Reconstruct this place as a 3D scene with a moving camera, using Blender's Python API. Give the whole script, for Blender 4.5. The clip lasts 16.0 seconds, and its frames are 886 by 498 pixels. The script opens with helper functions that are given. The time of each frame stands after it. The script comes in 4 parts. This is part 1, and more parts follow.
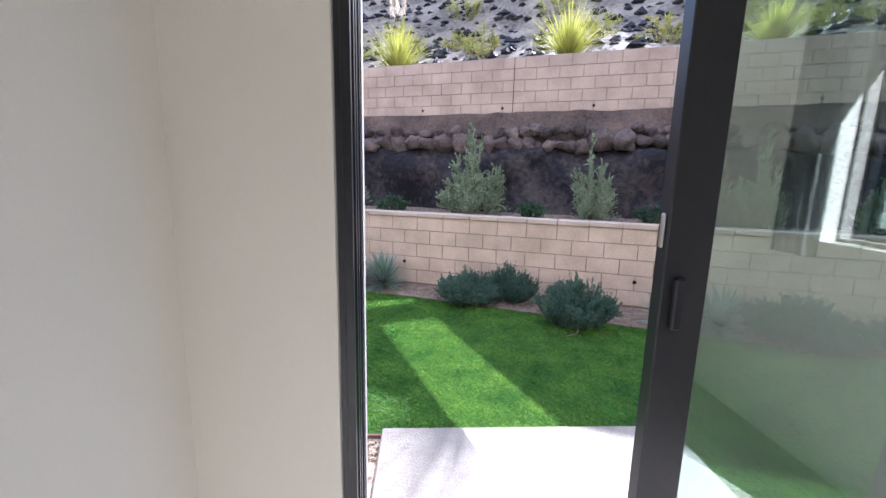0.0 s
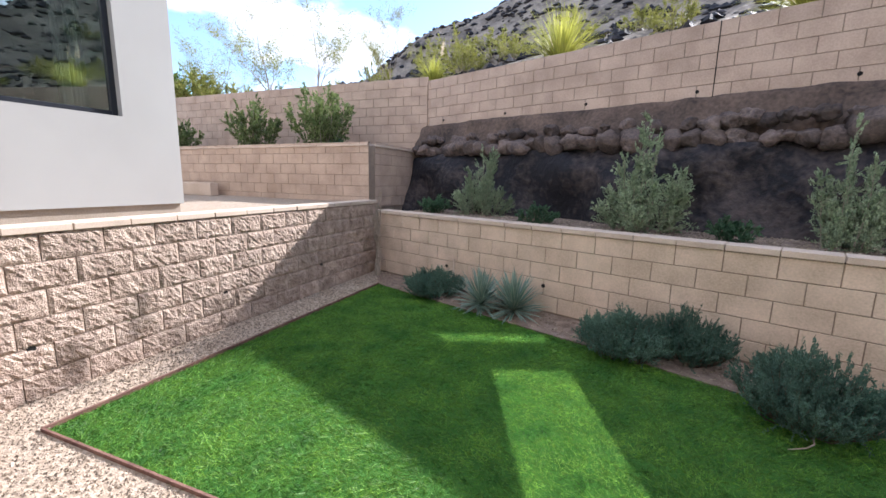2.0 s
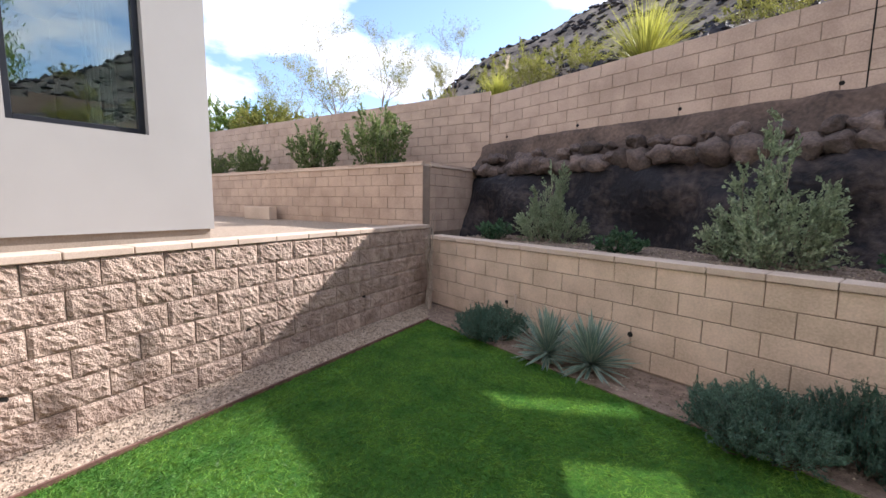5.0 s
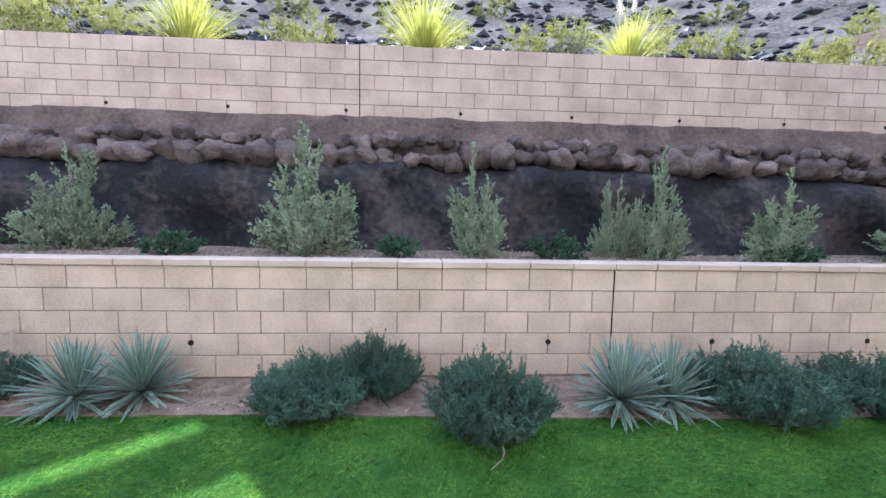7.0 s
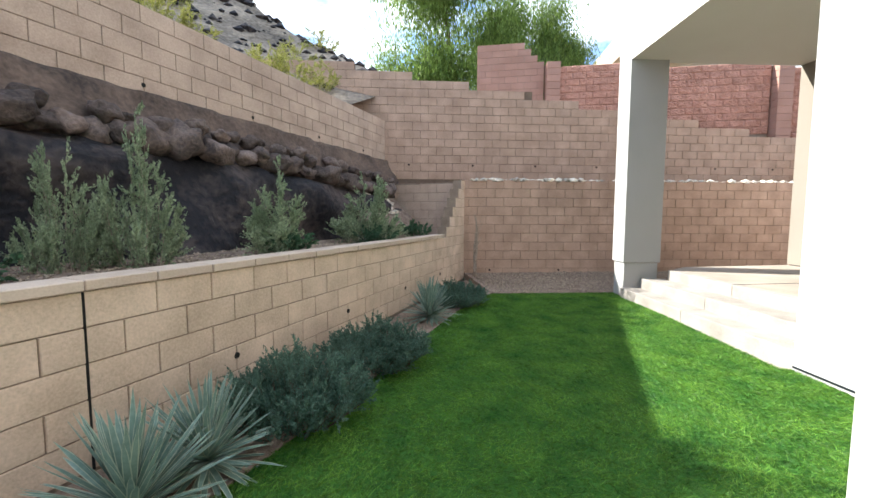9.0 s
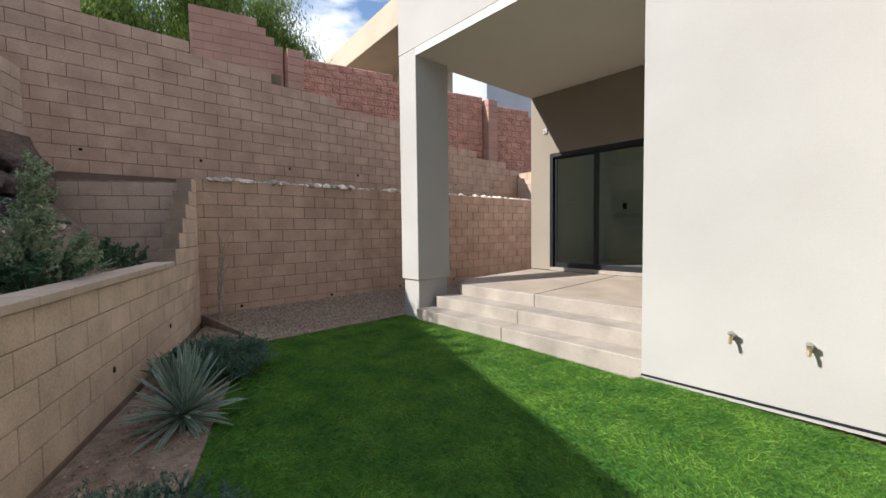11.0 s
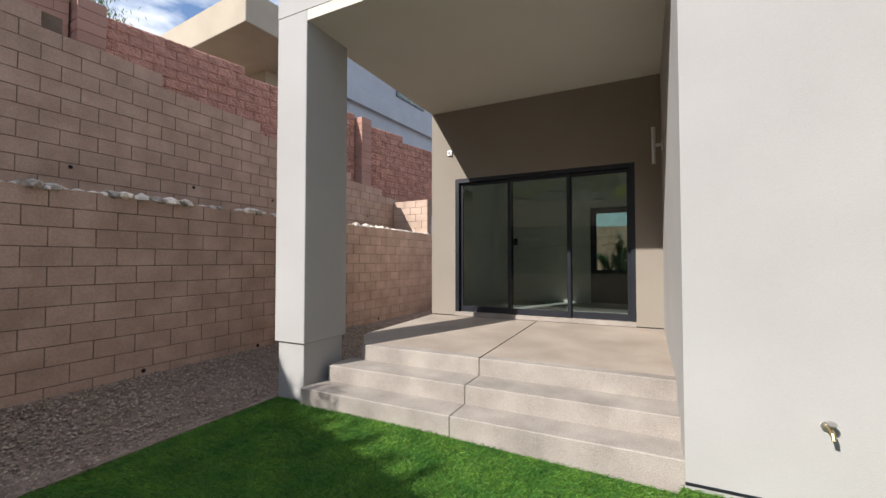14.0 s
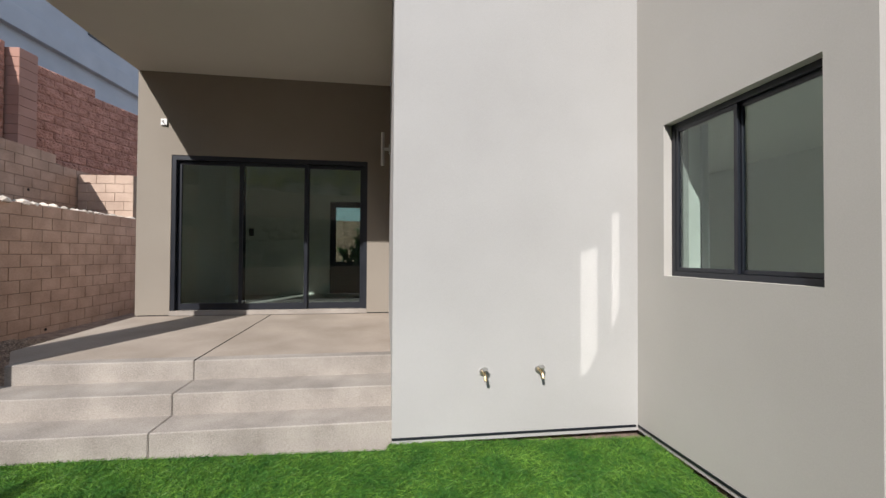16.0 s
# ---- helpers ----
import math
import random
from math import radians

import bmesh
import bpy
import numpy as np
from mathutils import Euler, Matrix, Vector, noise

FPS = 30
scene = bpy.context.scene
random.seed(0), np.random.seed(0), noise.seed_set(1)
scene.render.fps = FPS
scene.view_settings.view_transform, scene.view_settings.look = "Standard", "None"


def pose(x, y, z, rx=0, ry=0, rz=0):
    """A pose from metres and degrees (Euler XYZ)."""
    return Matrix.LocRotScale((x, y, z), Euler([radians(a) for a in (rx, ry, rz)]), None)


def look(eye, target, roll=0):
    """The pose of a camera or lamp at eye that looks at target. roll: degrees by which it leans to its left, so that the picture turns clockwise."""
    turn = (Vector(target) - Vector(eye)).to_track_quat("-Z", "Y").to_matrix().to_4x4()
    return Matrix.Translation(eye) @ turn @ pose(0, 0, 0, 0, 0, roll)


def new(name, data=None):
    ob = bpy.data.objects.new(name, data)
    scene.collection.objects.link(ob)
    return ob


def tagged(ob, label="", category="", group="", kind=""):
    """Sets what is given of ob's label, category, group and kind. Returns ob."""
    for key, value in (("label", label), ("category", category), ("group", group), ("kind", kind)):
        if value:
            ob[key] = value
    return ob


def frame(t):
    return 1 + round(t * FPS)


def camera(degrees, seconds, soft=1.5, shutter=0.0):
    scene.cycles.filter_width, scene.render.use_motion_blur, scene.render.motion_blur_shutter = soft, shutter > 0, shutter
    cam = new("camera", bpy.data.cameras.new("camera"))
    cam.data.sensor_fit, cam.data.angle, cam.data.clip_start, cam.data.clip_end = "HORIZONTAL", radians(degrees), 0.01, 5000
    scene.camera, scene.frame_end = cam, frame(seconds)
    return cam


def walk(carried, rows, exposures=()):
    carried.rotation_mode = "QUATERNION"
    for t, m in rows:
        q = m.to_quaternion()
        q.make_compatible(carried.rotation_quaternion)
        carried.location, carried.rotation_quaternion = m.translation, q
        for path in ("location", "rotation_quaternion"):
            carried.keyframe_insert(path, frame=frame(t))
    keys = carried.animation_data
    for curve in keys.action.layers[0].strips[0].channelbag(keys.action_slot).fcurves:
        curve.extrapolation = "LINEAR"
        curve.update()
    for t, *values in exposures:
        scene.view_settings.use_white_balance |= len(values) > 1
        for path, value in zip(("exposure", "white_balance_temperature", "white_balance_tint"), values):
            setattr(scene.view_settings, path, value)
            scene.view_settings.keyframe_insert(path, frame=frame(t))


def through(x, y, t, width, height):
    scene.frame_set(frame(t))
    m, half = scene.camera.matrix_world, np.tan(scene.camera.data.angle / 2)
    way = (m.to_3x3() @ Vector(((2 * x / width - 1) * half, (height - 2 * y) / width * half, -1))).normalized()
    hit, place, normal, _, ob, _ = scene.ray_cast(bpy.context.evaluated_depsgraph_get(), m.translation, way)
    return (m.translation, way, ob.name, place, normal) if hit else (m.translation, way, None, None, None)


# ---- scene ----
cam = camera(95.0, 16.0)
METRES, EYE, TILT, LEAN, TURN = 8.2, 1.78, 0.0, 0.0, 0.2
PATH = [
    (0, (-0.871, -0.464, 1.66), (-0.928, 1.504, 1.308), 1.3),
    (0.5, (-0.757, -0.261, 1.652), (-0.595, 1.69, 1.247), 1.4),
    (1, (-0.675, 0.04, 1.644), (-0.633, 1.991, 1.205), 1.4),
    (1.5, (-0.705, 0.364, 1.656), (-1.017, 2.296, 1.247), 1.3),
    (2, (-0.67, 0.611, 1.652), (-1.511, 2.395, 1.316), 1.2),
    (2.5, (-0.799, 0.854, 1.619), (-2.056, 2.384, 1.339), 1.3),
    (3, (-0.921, 1.075, 1.602), (-2.41, 2.389, 1.356), 1.2),
    (3.2, (-0.933, 1.152, 1.6), (-2.466, 2.415, 1.364), 1.1),
    (5.3, (-0.968, 1.456, 1.629), (-1.927, 3.195, 1.395), 1.0),
    (5.5, (-0.985, 1.48, 1.619), (-1.809, 3.287, 1.381), 1.3),
    (6, (-0.937, 1.503, 1.608), (-1.384, 3.438, 1.376), 1.4),
    (6.5, (-0.871, 1.516, 1.597), (-0.817, 3.504, 1.382), 1.2),
    (7, (-0.769, 1.579, 1.589), (-0.077, 3.445, 1.394), 1.1),
    (7.5, (-0.621, 1.768, 1.552), (0.685, 3.274, 1.379), 0.8),
    (8, (-0.457, 2.033, 1.525), (1.251, 3.061, 1.355), 0.5),
    (8.5, (-0.303, 2.324, 1.468), (1.615, 2.863, 1.298), 0.2),
    (9, (-0.039, 2.512, 1.47), (1.952, 2.593, 1.309), 0.3),
    (9.5, (0.351, 2.784, 1.437), (2.317, 2.435, 1.33), 0.1),
    (10, (0.791, 3.079, 1.446), (2.65, 2.344, 1.379), 0.2),
    (10.2, (1.007, 3.149, 1.441), (2.817, 2.298, 1.383), -0.0),
    (12.3, (3.278, 3.038, 1.517), (4.581, 1.531, 1.335), 0.1),
    (12.5, (3.419, 2.913, 1.518), (4.686, 1.375, 1.346), 0.3),
    (13, (3.729, 2.689, 1.53), (4.905, 1.075, 1.417), 0.2),
    (13.5, (3.875, 2.607, 1.554), (4.971, 0.935, 1.535), 0.1),
    (14, (3.871, 2.547, 1.555), (4.904, 0.835, 1.612), 0.0),
    (14.5, (3.878, 2.551, 1.551), (4.814, 0.785, 1.631), 0.1),
    (15, (3.87, 2.565, 1.547), (4.609, 0.708, 1.617), 0.3),
    (15.5, (3.82, 2.578, 1.529), (4.21, 0.617, 1.584), 0.3),
    (16, (3.707, 2.568, 1.515), (3.585, 0.572, 1.545), 0.3),
]
walk(cam, [(t, look(eye, target, roll)) for t, eye, target, roll in PATH],
     [(0.0, 1.85, 5500, 20), (0.5, 1.95, 5550, 19), (1.0, 1.85, 5600, 18), (1.6, 1.75, 5700, 16), (2.5, 1.02, 6150, 12), (5.5, 1.28, 6250, 17), (6.5, 1.95, 5350, 15), (7.0, 2.15, 5350, 14), (7.5, 2.2, 5300, 12), (8.4, 1.78, 5750, 8), (9.0, 1.64, 6200, 6), (9.5, 1.16, 6550, 9), (10.2, 0.72, 6450, 10), (12.5, 0.78, 6400, 12), (14.5, 0.52, 6300, 12), (15.0, 0.55, 6300, 12), (16.0, 0.33, 6200, 12)])
# ---- light ----
SUN = Vector((0.35, 1.0, 0.757)).normalized()
world = bpy.data.worlds.new("sky")
scene.world = world
world.use_nodes = True
wn, wl = world.node_tree.nodes, world.node_tree.links
wn.clear()
sky = wn.new("ShaderNodeTexSky")
sky.sky_type, sky.sun_disc = "NISHITA", False
sky.sun_elevation = math.asin(SUN.z)
sky.sun_rotation = math.atan2(SUN.x, SUN.y)
sky.ozone_density, sky.dust_density = 2.2, 0.4
coord, cloud, ramp = wn.new("ShaderNodeTexCoord"), wn.new("ShaderNodeTexNoise"), wn.new("ShaderNodeValToRGB")
stretch = wn.new("ShaderNodeMapping")
stretch.inputs["Scale"].default_value = (1.0, 1.0, 2.6)
cloud.inputs["Scale"].default_value, cloud.inputs["Detail"].default_value, cloud.inputs["Roughness"].default_value = 3.2, 7.0, 0.55
ramp.color_ramp.elements[0].position, ramp.color_ramp.elements[1].position = 0.46, 0.57
ramp.color_ramp.elements[0].color, ramp.color_ramp.elements[1].color = (0, 0, 0, 1), (0.95, 0.95, 0.95, 1)
cmix, cbg = wn.new("ShaderNodeMix"), wn.new("ShaderNodeBackground")
cmix.data_type = "RGBA"
cmix.inputs["B"].default_value = (5.6, 5.9, 6.4, 1)
cbg.inputs["Strength"].default_value = 0.128
wl.new(coord.outputs["Generated"], stretch.inputs["Vector"])
wl.new(stretch.outputs["Vector"], cloud.inputs["Vector"])
wl.new(cloud.outputs["Fac"], ramp.inputs["Fac"])
wl.new(ramp.outputs["Color"], cmix.inputs["Factor"])
wl.new(sky.outputs["Color"], cmix.inputs["A"])
wl.new(cmix.outputs["Result"], cbg.inputs["Color"])
wl.new(cbg.outputs["Background"], wn.new("ShaderNodeOutputWorld").inputs["Surface"])
sun = new("sun", bpy.data.lights.new("sun", "SUN"))
sun.data.energy, sun.data.angle, sun.data.color = 4.5, radians(0.53), (1.0, 0.955, 0.89)
sun.matrix_world = look(SUN * 60, (0, 0, 0))


# ---- materials ----
def mat(name, a, b, scale=6.0, fine=60.0, rough=0.85, bump=0.3, depth=0.01, metal=0.0, island=0.0, obj=0.0, mid=(0.35, 0.65), spec=0.3):
    """A surface that varies between two colours at a coarse and a fine scale, with relief; island and obj vary it piece by piece."""
    m = bpy.data.materials.new(name)
    m.use_nodes = True
    n, l = m.node_tree.nodes, m.node_tree.links
    p = n["Principled BSDF"]
    tc = n.new("ShaderNodeTexCoord")
    geo = n.new("ShaderNodeNewGeometry")
    n1, n2 = n.new("ShaderNodeTexNoise"), n.new("ShaderNodeTexNoise")
    for t, s, d in ((n1, scale, 5.0), (n2, fine, 4.0)):
        t.inputs["Scale"].default_value, t.inputs["Detail"].default_value = s, d
        l.new(geo.outputs["Position"], t.inputs["Vector"])
    mixn = n.new("ShaderNodeMath")
    mixn.operation = "MULTIPLY_ADD"
    mixn.inputs[1].default_value = 0.4
    half = n.new("ShaderNodeMath")
    half.operation = "MULTIPLY"
    half.inputs[1].default_value = 0.6
    l.new(n1.outputs["Fac"], half.inputs[0])
    l.new(n2.outputs["Fac"], mixn.inputs[0])
    l.new(half.outputs[0], mixn.inputs[2])
    cr = n.new("ShaderNodeValToRGB")
    cr.color_ramp.elements[0].position, cr.color_ramp.elements[1].position = mid
    cr.color_ramp.elements[0].color, cr.color_ramp.elements[1].color = (*a, 1), (*b, 1)
    l.new(mixn.outputs[0], cr.inputs["Fac"])
    out = cr.outputs["Color"]
    for amount, src in ((island, geo.outputs["Random Per Island"]), (obj, None)):
        if amount:
            if src is None:
                src = n.new("ShaderNodeObjectInfo").outputs["Random"]
            mr = n.new("ShaderNodeMapRange")
            mr.inputs["To Min"].default_value, mr.inputs["To Max"].default_value = 1 - amount, 1 + amount
            l.new(src, mr.inputs["Value"])
            hs = n.new("ShaderNodeHueSaturation")
            l.new(mr.outputs["Result"], hs.inputs["Value"])
            l.new(out, hs.inputs["Color"])
            out = hs.outputs["Color"]
    l.new(out, p.inputs["Base Color"])
    p.inputs["Roughness"].default_value, p.inputs["Metallic"].default_value = rough, metal
    p.inputs["Specular IOR Level"].default_value = spec
    if bump:
        bp = n.new("ShaderNodeBump")
        bp.inputs["Strength"].default_value, bp.inputs["Distance"].default_value = bump, depth
        l.new(mixn.outputs[0], bp.inputs["Height"])
        l.new(bp.outputs["Normal"], p.inputs["Normal"])
    return m


def leaf_mat(name, a, b, through=0.35, island=0.35, rough=0.6):
    """Foliage: two greens, leaf by leaf, with light coming through."""
    m = mat(name, a, b, 3.0, 40.0, rough, 0.0, island=island, obj=0.08)
    n, l = m.node_tree.nodes, m.node_tree.links
    p, o = n["Principled BSDF"], n["Material Output"]
    tr, mx = n.new("ShaderNodeBsdfTranslucent"), n.new("ShaderNodeMixShader")
    mx.inputs["Fac"].default_value = through
    l.new(p.inputs["Base Color"].links[0].from_socket, tr.inputs["Color"])
    l.new(p.outputs[0], mx.inputs[1])
    l.new(tr.outputs[0], mx.inputs[2])
    l.new(mx.outputs[0], o.inputs["Surface"])
    return m


def glass_mat(name, tint, mirror=0.1):
    """Window glass: clear, tinted, with a real reflection."""
    m = bpy.data.materials.new(name)
    m.use_nodes = True
    n, l = m.node_tree.nodes, m.node_tree.links
    n.remove(n["Principled BSDF"])
    t, g, mx, fr = n.new("ShaderNodeBsdfTransparent"), n.new("ShaderNodeBsdfGlossy"), n.new("ShaderNodeMixShader"), n.new("ShaderNodeLayerWeight")
    ad = n.new("ShaderNodeMath")
    ad.operation = "ADD"
    ad.use_clamp = True
    ad.inputs[1].default_value = mirror
    t.inputs["Color"].default_value = (*tint, 1)
    g.inputs["Roughness"].default_value = 0.0
    g.inputs["Color"].default_value = (0.9, 0.95, 0.95, 1)
    fr.inputs["Blend"].default_value = 0.5
    pw = n.new("ShaderNodeMath")
    pw.operation = "POWER"
    pw.inputs[1].default_value = 4.0
    l.new(fr.outputs["Facing"], pw.inputs[0])
    l.new(pw.outputs[0], ad.inputs[0])
    l.new(ad.outputs[0], mx.inputs["Fac"])
    l.new(t.outputs[0], mx.inputs[1])
    l.new(g.outputs[0], mx.inputs[2])
    l.new(mx.outputs[0], n["Material Output"].inputs["Surface"])
    return m


BLOCK = mat("tan_block", (0.47, 0.36, 0.265), (0.71, 0.55, 0.425), 3.2, 60, 0.92, 0.8, 0.010, obj=0.05)
BLOCK_UP = mat("pink_block", (0.38, 0.275, 0.21), (0.57, 0.43, 0.335), 2.4, 55, 0.92, 0.5, 0.008, obj=0.04)
BLOCK_EAST = mat("brown_block", (0.352, 0.234, 0.172), (0.525, 0.362, 0.272), 2.8, 45, 0.92, 0.9, 0.008, obj=0.045)
SPLIT = mat("split_face_block", (0.28, 0.20, 0.155), (0.54, 0.415, 0.335), 9.0, 75, 0.95, 1.0, 0.05, obj=0.10, mid=(0.38, 0.62))
RED = mat("red_block", (0.33, 0.165, 0.12), (0.52, 0.285, 0.215), 4.0, 50, 0.95, 0.5, 0.02, island=0.15, obj=0.08)
RED_PLAIN = mat("red_pilaster_block", (0.36, 0.20, 0.15), (0.46, 0.27, 0.21), 1.5, 60, 0.95, 0.3, 0.006, obj=0.06)
CAP = mat("pale_cap_block", (0.47, 0.365, 0.285), (0.62, 0.50, 0.405), 2.5, 90, 0.9, 0.3, 0.005, obj=0.05)
MORTAR_PALE = mat("pale_mortar", (0.42, 0.33, 0.27), (0.56, 0.46, 0.38), 4, 80, 0.98, 0.3, 0.004)
MORTAR_DARK = mat("dark_mortar", (0.13, 0.09, 0.065), (0.22, 0.155, 0.115), 4, 80, 0.98, 0.3, 0.004)
MORTAR = mat("shadowed_mortar", (0.22, 0.165, 0.125), (0.34, 0.26, 0.20), 4, 80, 0.98, 0.3, 0.004)
STUCCO = mat("warm_white_stucco", (0.37, 0.357, 0.338), (0.44, 0.428, 0.408), 0.8, 190, 0.93, 0.5, 0.005)
STUCCO_GREY = mat("greige_stucco", (0.42, 0.395, 0.355), (0.47, 0.445, 0.405), 0.9, 150, 0.93, 0.35, 0.004)
STUCCO_PORCH = mat("taupe_stucco", (0.25, 0.215, 0.175), (0.29, 0.255, 0.21), 0.9, 150, 0.93, 0.3, 0.004)
CEIL = mat("cream_soffit", (0.60, 0.57, 0.50), (0.64, 0.61, 0.54), 1.0, 120, 0.93, 0.15, 0.003)
DRYWALL = mat("white_drywall", (0.80, 0.775, 0.70), (0.84, 0.815, 0.74), 0.7, 200, 0.9, 0.08, 0.002)
CONC = mat("broom_concrete", (0.25, 0.22, 0.19), (0.42, 0.375, 0.325), 2.2, 110, 0.9, 1.0, 0.014, mid=(0.37, 0.63))
CONC_WARM = mat("tan_concrete", (0.29, 0.24, 0.19), (0.43, 0.36, 0.295), 1.6, 90, 0.88, 0.4, 0.004)
EARTH = mat("brown_gravel_bed", (0.16, 0.11, 0.085), (0.36, 0.27, 0.21), 9, 90, 0.97, 1.0, 0.03)
GRAVEL = mat("tan_gravel", (0.185, 0.14, 0.10), (0.44, 0.35, 0.27), 26, 110, 0.95, 0.9, 0.02, island=0.35)
TURFBASE = mat("turf_backing", (0.03, 0.11, 0.014), (0.07, 0.20, 0.025), 5, 260, 0.9, 0.9, 0.02)
TURF = leaf_mat("turf_green", (0.026, 0.112, 0.015), (0.185, 0.335, 0.045), 0.35, 0.5, 0.5)
BASALT = mat("dark_basalt", (0.016, 0.015, 0.019), (0.125, 0.095, 0.085), 1.3, 11, 0.75, 1.0, 0.12, mid=(0.46, 0.74))
STONE = mat("brown_field_stone", (0.045, 0.036, 0.035), (0.19, 0.14, 0.118), 3.5, 30, 0.85, 1.0, 0.05, obj=0.45)
BAND = mat("weathered_dark_soil_band", (0.05, 0.037, 0.031), (0.18, 0.125, 0.095), 2.2, 20, 0.95, 0.9, 0.04)
HILL = mat("dark_rocky_hillside", (0.085, 0.068, 0.055), (0.40, 0.32, 0.245), 1.1, 9, 0.95, 1.0, 0.2)
COBBLE = mat("mixed_river_cobble", (0.26, 0.23, 0.195), (0.62, 0.54, 0.45), 8, 60, 0.8, 0.4, 0.01, obj=0.4, island=0.45)
BLACK = mat("black_aluminium", (0.010, 0.012, 0.017), (0.018, 0.020, 0.026), 3, 80, 0.35, 0.05, 0.001, spec=0.5)
DARK = mat("dark_void", (0.012, 0.011, 0.010), (0.02, 0.018, 0.016), 5, 50, 0.95, 0.0)
STEEL = mat("brushed_steel", (0.45, 0.44, 0.42), (0.6, 0.58, 0.55), 8, 90, 0.35, 0.1, 0.001, metal=0.9)
LAMP_METAL = mat("pale_satin_metal", (0.58, 0.57, 0.55), (0.68, 0.67, 0.65), 8, 90, 0.45, 0.1, 0.001, metal=0.15)
BRASS = mat("worn_brass", (0.32, 0.24, 0.12), (0.50, 0.40, 0.24), 20, 120, 0.4, 0.2, 0.001, metal=0.8)
GLASS = glass_mat("clear_glass", (0.72, 0.83, 0.79), 0.21)
GLASS_DARK = glass_mat("tinted_glass", (0.62, 0.70, 0.68), 0.08)
WOOD = mat("dry_grey_twig", (0.24, 0.19, 0.15), (0.44, 0.36, 0.29), 20, 90, 0.9, 0.4, 0.004)
BARK = mat("brown_bark", (0.07, 0.05, 0.035), (0.16, 0.12, 0.09), 12, 70, 0.95, 0.6, 0.01)
EDGE = mat("rusted_steel_edging", (0.10, 0.05, 0.04), (0.22, 0.12, 0.09), 8, 60, 0.8, 0.3, 0.003)
FLAG = mat("tan_flagstone", (0.34, 0.24, 0.20), (0.58, 0.44, 0.34), 2.2, 50, 0.85, 0.4, 0.006, obj=0.12)
CURTAIN = leaf_mat("sheer_white_curtain", (0.72, 0.74, 0.70), (0.80, 0.82, 0.78), 0.5, 0.0, 0.9)
FLOOR = mat("pale_floor_tile", (0.50, 0.46, 0.41), (0.58, 0.54, 0.48), 1.5, 60, 0.4, 0.05, 0.001)
RANGER = leaf_mat("grey_green_leaf", (0.20, 0.265, 0.15), (0.40, 0.47, 0.30))
GREEN = leaf_mat("deep_green_leaf", (0.035, 0.09, 0.045), (0.095, 0.175, 0.09))
OLIVE = leaf_mat("olive_green_leaf", (0.10, 0.145, 0.05), (0.24, 0.30, 0.11))
ROSEMARY = leaf_mat("rosemary_leaf", (0.056, 0.118, 0.085), (0.155, 0.25, 0.18))
AGAVE = leaf_mat("blue_green_blade", (0.11, 0.185, 0.15), (0.25, 0.345, 0.29), 0.15, 0.0)
MARGIN = leaf_mat("cream_leaf_margin", (0.36, 0.41, 0.30), (0.52, 0.56, 0.43), 0.15, 0.1)
STRAW = leaf_mat("yellow_green_grass", (0.30, 0.32, 0.05), (0.60, 0.58, 0.14), 0.5)
PLUME = leaf_mat("pale_seed_plume", (0.60, 0.50, 0.38), (0.75, 0.66, 0.52), 0.4)
YELLOW = leaf_mat("yellow_green_leaf", (0.18, 0.19, 0.045), (0.36, 0.35, 0.09), 0.45)
WILLOW = leaf_mat("fresh_green_leaf", (0.10, 0.165, 0.035), (0.24, 0.33, 0.08), 0.5)
STUCCO_BLUE = mat("blue_grey_stucco", (0.36, 0.39, 0.43), (0.43, 0.46, 0.50), 0.7, 60, 0.93, 0.1, 0.004)
STUCCO_TAN = mat("tan_stucco", (0.40, 0.34, 0.26), (0.47, 0.40, 0.31), 0.7, 60, 0.93, 0.1, 0.004)


# ---- building blocks of code ----
def finish(name, bm, material, smooth=False):
    me = bpy.data.meshes.new(name)
    bmesh.ops.recalc_face_normals(bm, faces=bm.faces)
    bm.to_mesh(me)
    bm.free()
    me.materials.append(material)
    if smooth:
        me.polygons.foreach_set("use_smooth", [True] * len(me.polygons))
    return me


def part(name, bm, material, parent=None, label="", m=None, smooth=False):
    ob = new(name, bm if isinstance(bm, bpy.types.Mesh) else finish(name, bm, material, smooth))
    if parent is not None:
        ob.parent = parent
    if m is not None:
        ob.matrix_basis = m
    if label:
        ob["label"] = label
    return ob


def structure(name, bm, material, label, category="structure", smooth=False):
    return tagged(part(name, bm, material, smooth=smooth), label, category, kind="structure")


def thing(name, label, category, m=None, group="", kind=""):
    ob = new(name)
    ob.empty_display_size = 0.1
    if m is not None:
        ob.matrix_basis = m
    return tagged(ob, label, category, group, kind)


def box(bm, x0, x1, y0, y1, z0, z1, bevel=0.0, m=None):
    t = Matrix.Translation(((x0 + x1) / 2, (y0 + y1) / 2, (z0 + z1) / 2)) @ Matrix.Diagonal((x1 - x0, y1 - y0, z1 - z0, 1))
    vs = bmesh.ops.create_cube(bm, size=1.0, matrix=(m @ t) if m is not None else t)["verts"]
    if bevel:
        es = list({e for v in vs for e in v.link_edges})
        bmesh.ops.bevel(bm, geom=es, offset=bevel, segments=1, affect="EDGES")
    return bm


def boxes(*rows, bevel=0.0):
    bm = bmesh.new()
    for r in rows:
        box(bm, *r, bevel=bevel)
    return bm


